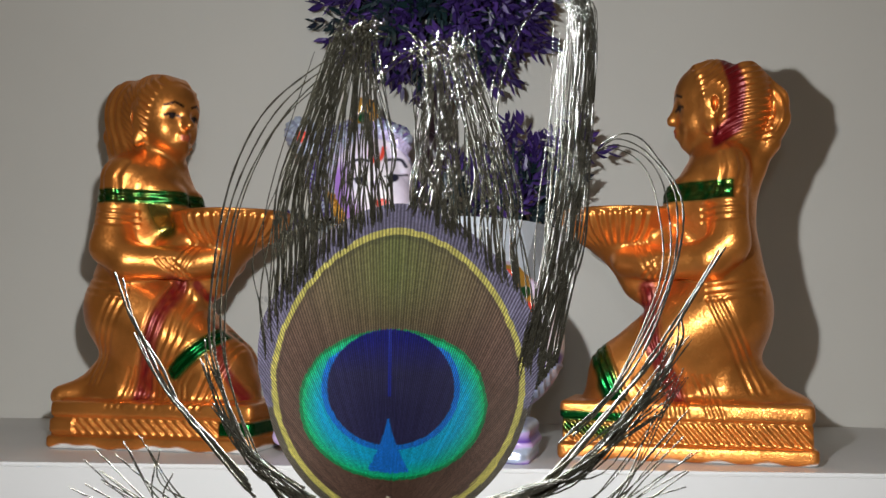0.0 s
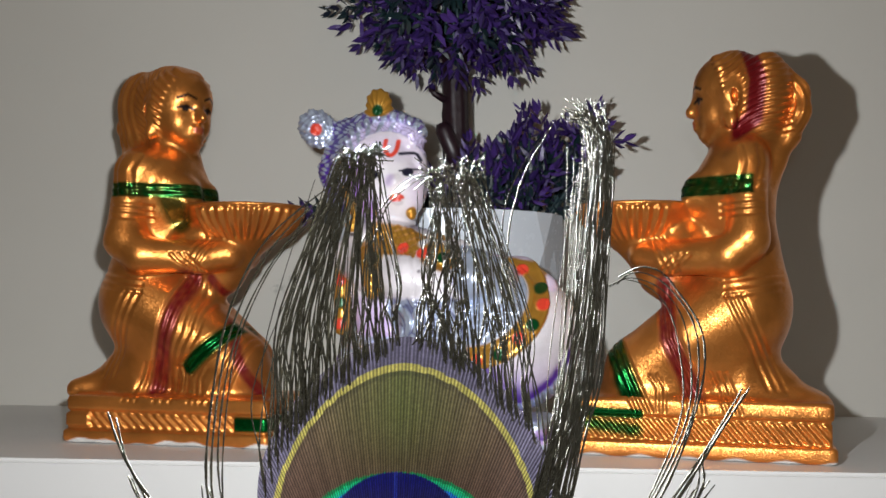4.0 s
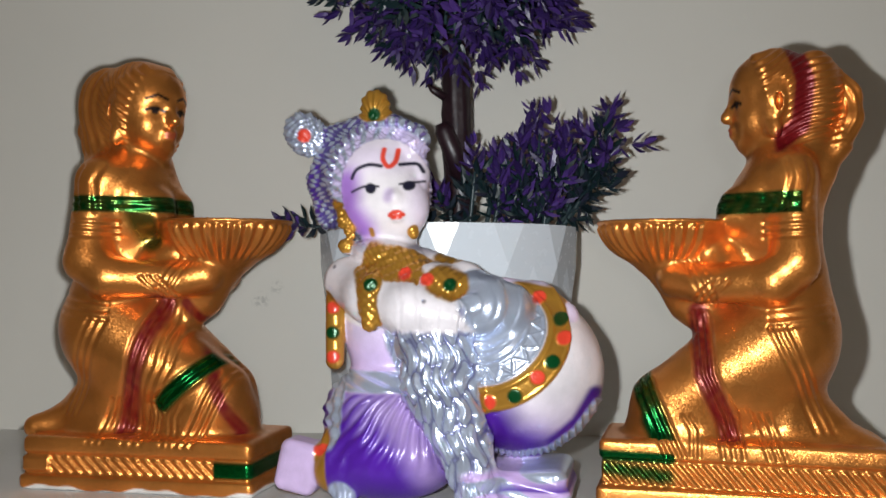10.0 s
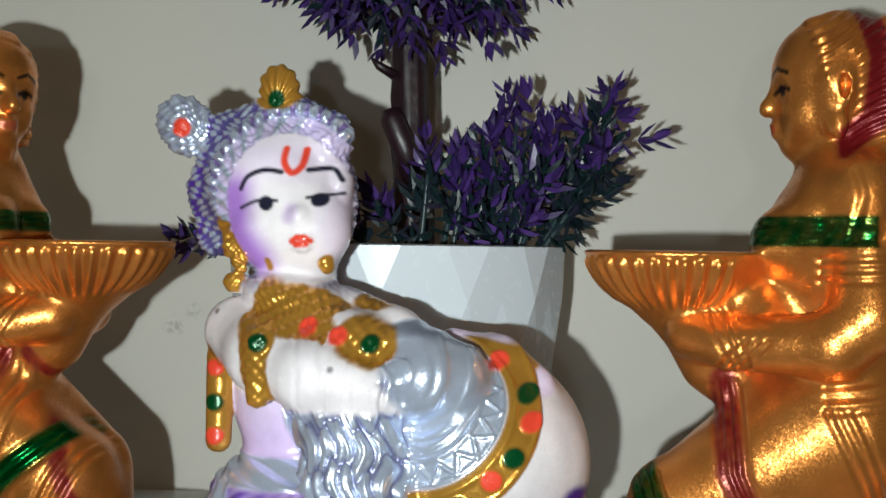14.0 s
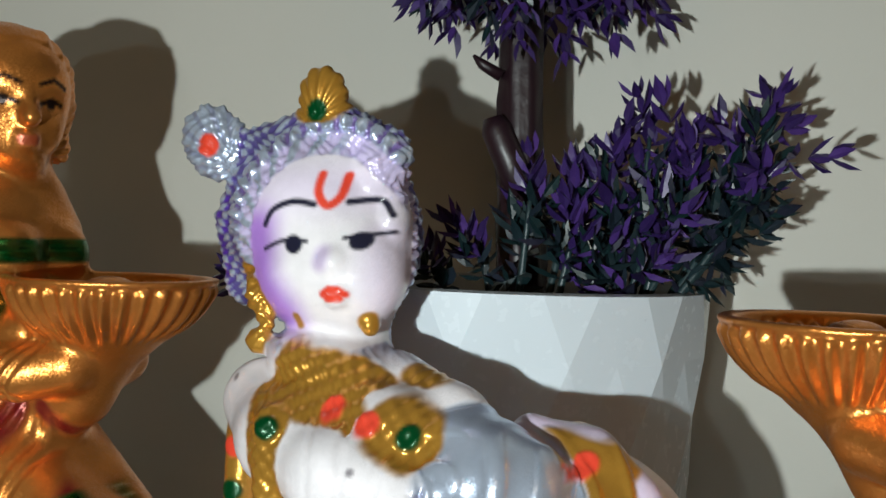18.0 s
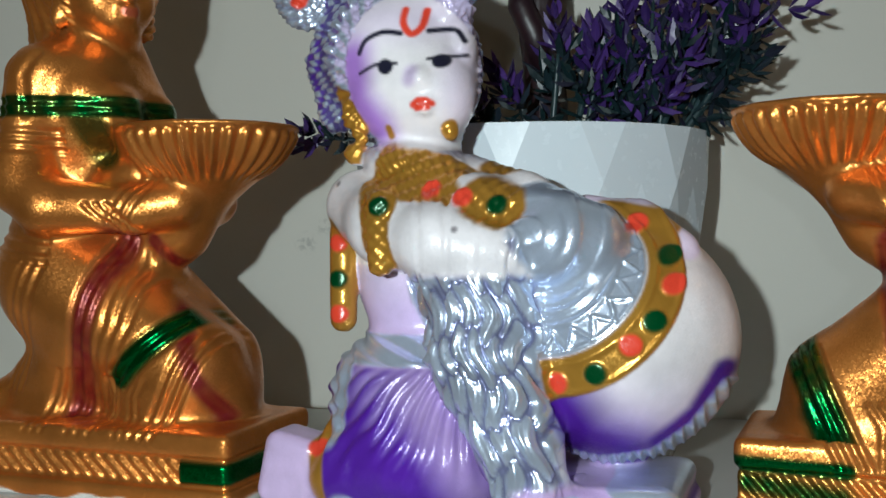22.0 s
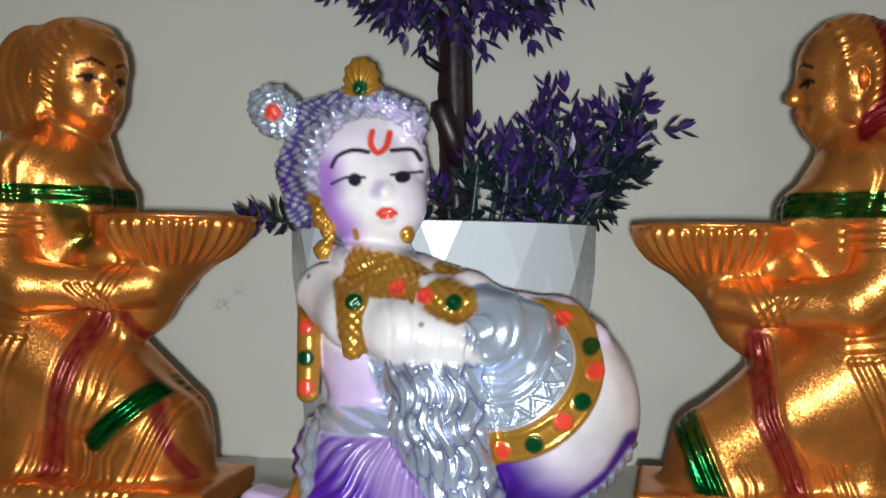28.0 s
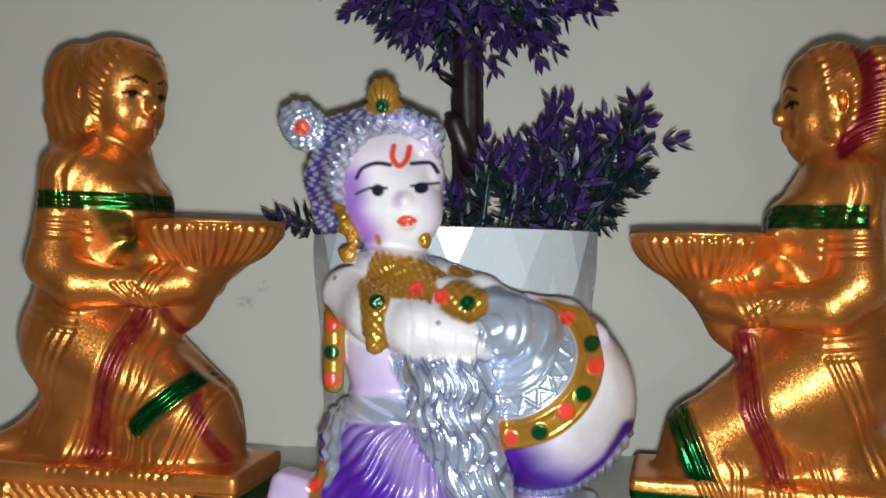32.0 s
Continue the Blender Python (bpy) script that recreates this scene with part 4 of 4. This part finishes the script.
# ---- potted artificial tree ----
def leaf_mesh(sprigs, rng, size):
    """Pointed leaflets in whorls along short stalks: (root, direction, length)."""
    vs, fs = [], []
    for root, way, length in sprigs:
        way = Vector(way).normalized()
        a = way.orthogonal().normalized()
        b = way.cross(a)
        count = max(3, int(length / (size * 0.46)))
        for i in range(count):
            t = (i + 0.5) / count
            base = Vector(root) + way * length * t
            for m in range(3):
                ang = i * 1.05 + m * 2.1 + rng.uniform(-0.4, 0.4)
                out = a * math.cos(ang) + b * math.sin(ang)
                tilt = 0.75 - 0.45 * t + rng.uniform(-0.15, 0.15)
                d = (way * (1 - tilt) + out * tilt + Vector((0, 0, 0.1))).normalized()
                s = size * rng.uniform(0.75, 1.2) * (1.0 - 0.25 * t)
                side = d.cross(out + way * 0.3).normalized() * s * 0.2
                lift = side.cross(d).normalized() * s * 0.06
                j = len(vs)
                vs += [base, base + d * s * 0.32 + side * 0.85 + lift, base + d * s * 0.66 + side * 0.75 + lift, base + d * s - lift,
                       base + d * s * 0.66 - side * 0.75 + lift, base + d * s * 0.32 - side * 0.85 + lift, base + d * s * 0.5 - lift]
                fs += [(j + k, j + (k + 1) % 6, j + 6) for k in range(6)]
    return vs, fs


def leaves(name, sprigs, rng, size, mat, parent, label="", kind=""):
    vs, fs = leaf_mesh(sprigs, rng, size)
    me = bpy.data.meshes.new(name)
    me.from_pydata([tuple(v) for v in vs], [], fs)
    me.materials.append(mat)
    ob = new(name, me)
    ob.parent = parent
    return tagged(ob, label, kind=kind)


def potted_tree(x0, y0):
    rng = random.Random(4)
    tree = empty("potted_tree", pose(x0, y0, 0) @ GROW, "artificial topiary tree with purple leaves in a white faceted pot", "plant")
    # faceted pot
    bm = bmesh.new()
    sides, levels = 26, 6
    rings = []
    for i in range(levels + 1):
        t = i / levels
        z, r, ring = 0.0655 * t, 0.0300 + 0.0071 * t ** 0.75, []
        for k in range(sides):
            a = 2 * math.pi * (k + 0.5 * (i % 2)) / sides
            rr = r + (0.0 if i in (0, levels) else (0.0005 if (k + i // 2) % 2 else -0.0005))
            ring.append(bm.verts.new((rr * math.cos(a), rr * math.sin(a), z)))
        rings.append(ring)
    for i in range(levels):
        lo, hi = rings[i], rings[i + 1]
        for k in range(sides):
            n = (k + 1) % sides
            if i % 2 == 0:
                bm.faces.new((lo[k], lo[n], hi[k]))
                bm.faces.new((lo[n], hi[n], hi[k]))
            else:
                bm.faces.new((lo[k], hi[n], hi[k]))
                bm.faces.new((lo[k], lo[n], hi[n]))
    top = rings[-1]
    inner = [bm.verts.new((v.co.x * 0.945, v.co.y * 0.945, 0.0658)) for v in top]
    deep = [bm.verts.new((v.co.x * 0.93, v.co.y * 0.93, 0.055)) for v in top]
    for k in range(sides):
        n = (k + 1) % sides
        bm.faces.new((top[k], top[n], inner[n], inner[k]))
        bm.faces.new((inner[k], inner[n], deep[n], deep[k]))
    bm.faces.new(rings[0][::-1])
    part("pot", bm, POT, tree, "white glossy faceted plastic pot", smooth=False)
    bm = bmesh.new()
    bmesh.ops.create_cone(bm, segments=40, radius1=0.0328, radius2=0.0328, depth=0.004, cap_ends=True)
    bmesh.ops.subdivide_edges(bm, edges=bm.edges[:], cuts=2, use_grid_fill=True)
    for v in bm.verts:
        v.co.z += 0.057 + 0.0012 * noise.noise(v.co * 300)
    part("filler", bm, FOAM, tree, "dark crumbly filler")
    # trunk with a cut stub
    bm = bmesh.new()
    pts = [Vector((0.004 - 0.002 * math.sin(t * 2), 0, 0.055 + 0.075 * t)) for t in (i / 24 for i in range(25))]
    tube(bm, pts, [0.0047 - 0.0012 * i / 24 for i in range(25)], 20)
    for v in bm.verts:
        a = math.atan2(v.co.y, v.co.x - 0.003)
        f = 1 + 0.10 * math.sin(a * 7 + v.co.z * 90) + 0.10 * noise.noise(v.co * 400)
        v.co.x, v.co.y = 0.003 + (v.co.x - 0.003) * f, v.co.y * f
    trunk = part("trunk", bm, BARK, tree)
    bm = bmesh.new()
    tube(bm, [(0.004, -0.002, 0.080), (0.0015, -0.004, 0.087), (-0.0012, -0.005, 0.0932), (-0.0019, -0.0052, 0.0952)], [0.0030, 0.0029, 0.0028, 0.0018], 14)
    part("branch_stub", bm, BARK, trunk)
    bm = bmesh.new()
    tube(bm, [(-0.001, -0.003, 0.103), (-0.0045, -0.004, 0.105), (-0.006, -0.0045, 0.1065)], [0.0012, 0.0010, 0.0003], 7)
    part("thorn", bm, BARK, trunk)
    # round crown
    centre, sprigs, shade = Vector((0.0015, 0.0, 0.1495)), [], []
    bm = bmesh.new()
    for i in range(520):
        zz = 1 - 2 * (i + 0.5) / 520
        a = i * 2.39996
        w = Vector((math.sqrt(1 - zz * zz) * math.cos(a), math.sqrt(1 - zz * zz) * math.sin(a), zz * 0.92))
        w += Vector([rng.uniform(-0.16, 0.16) for _ in range(3)])
        root = centre + w * rng.uniform(0.024, 0.031)
        item = (root, w + Vector([rng.uniform(-0.3, 0.3) for _ in range(3)]), rng.uniform(0.009, 0.0145))
        (sprigs if rng.random() < 0.72 else shade).append(item)
        if i % 3 == 0:
            tube(bm, [centre + w * 0.004, root], [0.0009, 0.0006], 4)
    part("twig_core", bm, STALK, tree)
    # the sprigs on the near, lower side are parts of their own; the rest is joined
    mine = [s for s in sprigs if s[0].y < centre.y and s[0].z < centre.z + 0.012][:280]
    for s in mine:
        leaves("sprig", [s], rng, 0.0066, PURPLE, tree)
    crown = [s for s in sprigs if not any(s is o for o in mine)]
    leaves("crown", crown, rng, 0.0066, PURPLE, tree, "round crown of pointed purple leaves", "stuff")
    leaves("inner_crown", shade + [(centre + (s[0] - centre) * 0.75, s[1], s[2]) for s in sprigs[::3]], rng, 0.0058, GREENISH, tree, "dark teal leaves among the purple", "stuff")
    # sprays that rise from the pot
    sprays = [((0.023, -0.014, 0.06), (0.020, -0.012, 0.087), 9), ((0.024, -0.012, 0.06), (0.026, -0.007, 0.092), 10), ((0.025, -0.012, 0.06), (0.031, -0.008, 0.090), 10),
              ((0.025, -0.015, 0.06), (0.034, -0.010, 0.084), 8), ((0.022, -0.015, 0.06), (0.022, -0.014, 0.078), 7), ((0.026, -0.013, 0.06), (0.029, -0.014, 0.080), 7),
              ((0.028, -0.012, 0.06), (0.047, -0.004, 0.096), 12), ((0.028, -0.010, 0.06), (0.043, -0.003, 0.093), 11), ((0.028, -0.012, 0.06), (0.047, -0.008, 0.088), 10),
              ((0.028, -0.013, 0.06), (0.043, -0.010, 0.083), 9),
              ((0.006, -0.018, 0.06), (0.008, -0.020, 0.080), 8), ((0.012, -0.018, 0.06), (0.015, -0.018, 0.075), 7), ((0.003, -0.020, 0.06), (0.001, -0.022, 0.071), 6),
              ((-0.004, -0.020, 0.06), (-0.006, -0.024, 0.068), 6), ((0.016, -0.018, 0.06), (0.020, -0.018, 0.072), 7), ((0.022, -0.018, 0.06), (0.026, -0.020, 0.070), 7),
              ((-0.024, -0.006, 0.062), (-0.043, -0.014, 0.066), 6), ((0.010, -0.016, 0.06), (0.014, -0.012, 0.083), 7)]
    for a, b, count in sprays:
        a, b = Vector(a), Vector(b)
        spray = empty("leaf_spray", Matrix(), "", "")
        spray.parent = tree
        bend = Vector((0, 0, -0.25)) * (b - a).length
        line = [a.lerp(b, t) + bend * t * (1 - t) * (0.6 if b.x > 0 else -0.6) for t in (i / 8 for i in range(9))]
        bm = bmesh.new()
        tube(bm, line, [0.0009 - 0.00006 * i for i in range(9)], 5)
        part("stalk", bm, STALK, spray)
        green, tops = [], []
        for i in range(count - 1):
            t = 0.25 + 0.75 * (i + 2) / count
            j = min(int(t * 8), 7)
            p = line[j].lerp(line[j + 1], t * 8 - j)
            w = (b - a).normalized() * (0.35 + 0.65 * t) + Vector([rng.uniform(-0.9, 0.9) for _ in range(3)])
            (tops if t > 0.84 or rng.random() < 0.08 else green).append((p, w, rng.uniform(0.006, 0.0095)))
        leaves("foliage", green, rng, 0.0060, GREENISH, spray, "", "stuff")
        leaves("leaf_tip", tops, rng, 0.0062, PURPLE, spray, "purple pointed leaf tip", "stuff")
    return tree


potted_tree(-0.0095, 0.1130)


# ---- peacock feather ----
def vane_paint(name, rough, metal, stripes):
    mat = painted(name, rough, 2000, 0.05)
    nt = mat.node_tree
    b = nt.nodes["Principled BSDF"]
    uv = nt.nodes.new("ShaderNodeAttribute")
    uv.attribute_name = "barb"
    w = nt.nodes.new("ShaderNodeMath")
    w.operation = "SINE"
    mul = nt.nodes.new("ShaderNodeMath")
    mul.operation = "MULTIPLY"
    mul.inputs[1].default_value = stripes
    nt.links.new(uv.outputs["Fac"], mul.inputs[0])
    nt.links.new(mul.outputs[0], w.inputs[0])
    bp = nt.nodes.new("ShaderNodeBump")
    bp.inputs["Strength"].default_value, bp.inputs["Distance"].default_value = 0.55, 0.00005
    nt.links.new(w.outputs[0], bp.inputs["Height"])
    nt.links.new(bp.outputs[0], b.inputs["Normal"])
    # shade in the gaps between barbs is put into the colour
    tone, dark = nt.nodes.new("ShaderNodeMapRange"), nt.nodes.new("ShaderNodeMix")
    tone.inputs[1].default_value, tone.inputs[2].default_value, tone.inputs[3].default_value, tone.inputs[4].default_value = -1, 0.4, 0.42, 1.15
    dark.data_type, dark.blend_type = "RGBA", "MULTIPLY"
    dark.inputs[0].default_value = 1
    nt.links.new(w.outputs[0], tone.inputs[0])
    nt.links.new(b.inputs["Base Color"].links[0].from_socket, dark.inputs[6])
    nt.links.new(tone.outputs[0], dark.inputs[7])
    nt.links.new(dark.outputs[2], b.inputs["Base Color"])
    return mat


VANE = vane_paint("iridescent_vane", 0.45, 0, 560.0)
BARB = material("dark_bronze_barb", (0.072, 0.066, 0.044), 0.54, 0.12, 6700, 0.95, 0.9, 2600)
QUILL = material("pale_quill", (0.5, 0.42, 0.3), 0.4, 0, 400, 0.1, 0.05)
K = 4.74e-5  # metres to a camera-view pixel; the feather is sized to fit that view


def feather(m):
    rng = random.Random(9)
    bird = empty("peacock_feather", m, "peacock tail feather with a blue and green eye, quill down", "feather")

    def at(u, w, out=0.0):
        """Camera-view pixels (u right, w down, from the eye's top) to the feather's own metres."""
        return Vector(((u - 694) * K, -out * K, (423 - w) * K))

    # the eye: a gently cupped sheet, coloured ring by ring
    rings, spokes = 150, 320
    vs, cols, barb = [], [], []
    streak = [rng.uniform(0.62, 1.3) for _ in range(600)]
    for i in range(rings + 1):
        s = i / rings
        for k in range(spokes):
            a = 2 * math.pi * k / spokes
            ca, sa = math.cos(a), math.sin(a)
            # outline of the yellow rim: round below, drawn to a soft point above
            rx, up, down = 222, 262, 250
            px = rx * ca * (abs(ca) ** 0.12)
            py = (up if sa > 0 else down) * sa * (abs(sa) ** (0.12 if sa > 0 else 0.0))
            grow = (1.17 if sa > 0.35 else 1.05 + 0.12 * max(0, sa + 0.2) / 0.55) * s
            u, w = 706 + px * grow, 668 - py * grow
            vs.append(at(u, w, 10 - 26 * s * s + 0.3 * math.sin(k * 2.1)))
            ray = math.atan2(u - 690, 960 - w)
            barb.append(ray)
            t = grow + 0.014 * (streak[int(ray * 40) % 600] - 1)
            col = np.array((0.13, 0.10, 0.07, 0.3)) if w > 640 else np.array((0.16, 0.17, 0.07, 0.3))
            f = ease(np.array(float(w)), 470, 660)
            side = min(1, abs(u - 700) / 190)
            col = (1 - f) * np.array((0.18 + 0.05 * side, 0.20 - 0.06 * side, 0.055 + 0.03 * side, 0.3)) + f * np.array((0.19, 0.105, 0.075, 0.3))
            if t > 0.955:
                col = np.array((0.72, 0.64, 0.15, 0.3))
            if t > 1.0:
                col = np.array((0.2, 0.18, 0.28, 0.4)) if sa > -0.2 else np.array((0.12, 0.10, 0.07, 0.3))
            if 0.92 < t <= 0.955:
                col = col * 0.75
            g = math.hypot((u - 698) / 163, (w - 712) / (134 if w < 712 else 132))
            g = g if w > 712 else max(g, math.hypot((u - 698) / 170, (w - 712) / 128) ** 0.9)
            g += 0.02 * (streak[int(ray * 55 + 300) % 600] - 1)
            if g < 1.0:
                f = min(1, max(0, (0.97 - g) / 0.2))
                col = np.array((0.0, 0.8, 0.24, 0.15)) * (1 - f) + np.array((0.0, 0.62, 1.0, 0.15)) * f
                col = col * (0.45 if g > 0.965 else 1)
            c = math.hypot((u - 694) / 110, (w - 684) / 100)
            notch = w > 738 and abs(u - 690) < 2 + ((w - 738) / 50) ** 1.4 * 15
            if c < 1.0 and not notch:
                f = min(1, max(0, (w - 600) / 60))
                col = np.array((0.006, 0.008, 0.24, 0.3)) * (1 - f) + np.array((0.045, 0.042, 0.14, 0.3)) * f
                if abs(u - 692) < 3 and w < 700:
                    col = np.array((0.03, 0.05, 0.5, 0.4))
            elif g < 0.9 and (c < 1.09 or notch):
                col = np.array((0.01, 0.26, 1.0, 0.15))
            cols.append(col * np.array([*(3 * [rng.uniform(0.78, 1.18) * (0.5 + 0.5 * streak[int(ray * 75) % 600])]), 1]))
    fs = [(i * spokes + k, i * spokes + (k + 1) % spokes, (i + 1) * spokes + (k + 1) % spokes, (i + 1) * spokes + k) for i in range(rings) for k in range(spokes)]
    me = bpy.data.meshes.new("eye")
    me.from_pydata([tuple(v) for v in vs], [], [f[::-1] for f in fs])
    a = me.color_attributes.new("paint", "FLOAT_COLOR", "POINT")
    a.data.foreach_set("color", np.array(cols, np.float32).ravel())
    me.attributes.new("barb", "FLOAT", "POINT").data.foreach_set("value", np.array(barb, np.float32))
    me.materials.append(VANE)
    me.shade_smooth()
    eye = new("eye", me)
    eye.parent = bird
    tagged(eye, "iridescent eye of blue, green and bronze")

    def strand(bm, pts, width):
        """One loose barb through camera-view points, softly curved."""
        p = [Vector((*q, 0)) for q in pts]
        fine = []
        for i in range(len(p) - 1):
            p0, p1, p2, p3 = p[max(i - 1, 0)], p[i], p[i + 1], p[min(i + 2, len(p) - 1)]
            for t in (j / 6 for j in range(6)):
                fine.append(0.5 * ((2 * p1) + (p2 - p0) * t + (2 * p0 - 5 * p1 + 4 * p2 - p3) * t * t + (3 * p1 - p0 - 3 * p2 + p3) * t ** 3))
        fine.append(p[-1])
        out, n = rng.uniform(4, 30), len(fine)
        wave = rng.uniform(0, 6)
        line = [at(q.x + 1.5 * math.sin(i * 0.7 + wave), q.y, (out + 10 * math.sin(i * 0.4 + wave)) * min(1, i / n * 2.5) - 34 * max(0, 1 - 3 * i / n)) for i, q in enumerate(fine)]
        tube(bm, line, [K * width * (1 - 0.6 * i / n) * (1 + 0.25 * math.sin(i * 2.3 + wave)) for i in range(n)], 4)

    def bundle(name, count, foot, mid, head, width=2.2, spread=1.0, curl=None):
        tuft = empty(name, Matrix(), "", "")
        tuft.parent = bird
        for i in range(count):
            bm = bmesh.new()
            t = (i + rng.random()) / count
            j = lambda s: rng.uniform(-s, s) * spread
            f, g, h = ((a[0] + (b[0] - a[0]) * t, a[1] + (b[1] - a[1]) * t) for a, b in (foot, mid, head))
            pts = [f, ((f[0] + g[0]) / 2 + j(5), (f[1] + g[1]) / 2), (g[0] + j(14), g[1] + j(10)), (h[0] + j(16), h[1] + j(20))]
            if curl:
                pts.append((h[0] + curl[0] + j(26), h[1] + curl[1] + j(22)))
            strand(bm, pts, width * rng.uniform(0.75, 1.2))
            part("barb", bm, BARB, tuft)
        return tuft

    tagged(bundle("barb_tuft", 92, ((470, 640), (700, 400)), ((500, 330), (690, 260)), ((588, 90), (655, 70)), curl=(16, -12)), "loose dark bronze barbs")
    bundle("barb_tuft", 14, ((470, 690), (560, 470)), ((455, 430), (600, 260)), ((560, 120), (640, 80)), spread=1.4)
    bundle("barb_tuft", 72, ((720, 400), (945, 600)), ((735, 230), (905, 330)), ((745, 110), (835, 110)), spread=1.3, curl=(-6, -22))
    bundle("barb_tuft", 12, ((700, 400), (860, 470)), ((790, 250), (740, 260)), ((820, 150), (740, 130)), spread=1.6)
    bundle("barb_tuft", 46, ((890, 760), (985, 640)), ((970, 420), (1030, 380)), ((1015, 60), (1050, 60)), spread=0.9, curl=(-34, -80))
    bundle("barb_tuft", 8, ((930, 720), (965, 600)), ((955, 420), (980, 380)), ((985, 100), (995, 20)), spread=1.2)
    for pts, w in (([(500, 880), (430, 770), (385, 600), (395, 400), (450, 240), (540, 140), (640, 70)], 3.2), ([(510, 890), (440, 780), (395, 660), (375, 600)], 3.0),
                   ([(440, 850), (345, 740), (280, 640), (240, 560), (215, 488)], 4.2), ([(450, 870), (380, 790), (300, 680), (250, 590)], 3.4),
                   ([(1020, 760), (1110, 660), (1185, 480), (1190, 350), (1150, 270), (1100, 245), (1060, 262)], 3.2),
                   ([(960, 860), (1090, 700), (1170, 600), (1270, 438)], 5.0), ([(980, 860), (1120, 720), (1190, 610), (1195, 560)], 4.4),
                   ([(880, 300), (878, 170), (900, 90), (955, 0)], 2.0), ([(620, 230), (660, 150), (720, 95), (780, 70)], 2.0)):
        for i in range(4 if len(pts) > 5 else 2):
            bm = bmesh.new()
            strand(bm, [(u + i * 9 * (1 if u < 690 else -1) + rng.uniform(-4, 4), y + i * 7 + rng.uniform(-4, 4)) for u, y in pts], w * (1 - 0.12 * i))
            part("loose_barb", bm, BARB, bird)
    bundle("lower_tuft", 30, ((700, 1000), (860, 880)), ((960, 850), (1060, 800)), ((1150, 720), (1200, 600)), 3.0, 1.2)
    bundle("lower_tuft", 12, ((690, 1000), (540, 860)), ((480, 840), (420, 760)), ((400, 740), (372, 610)), 3.0, 1.0)
    bundle("lower_tuft", 16, ((690, 1150), (560, 930)), ((360, 960), (330, 860)), ((160, 820), (320, 800)), 3.0, 1.8)
    bundle("lower_tuft", 16, ((700, 1150), (840, 930)), ((1010, 950), (1060, 860)), ((1190, 860), (1180, 640)), 3.0, 1.8)
    bm = bmesh.new()
    tube(bm, [at(690, 800, -12), at(690, 1000, -14), at(692, 1600, -16), at(700, 3000, -16), Vector((0.0, 0.0, -0.9744))], [K * 6, K * 10, K * 18, K * 26, 0.0022], 10)
    part("quill", bm, QUILL, bird, "pale stiff quill")
    return bird


# small and close to the lens, placed to fit the camera's view
feather(pose(0.0266, -0.4694, 0.0742, 0, 0, 3.5))
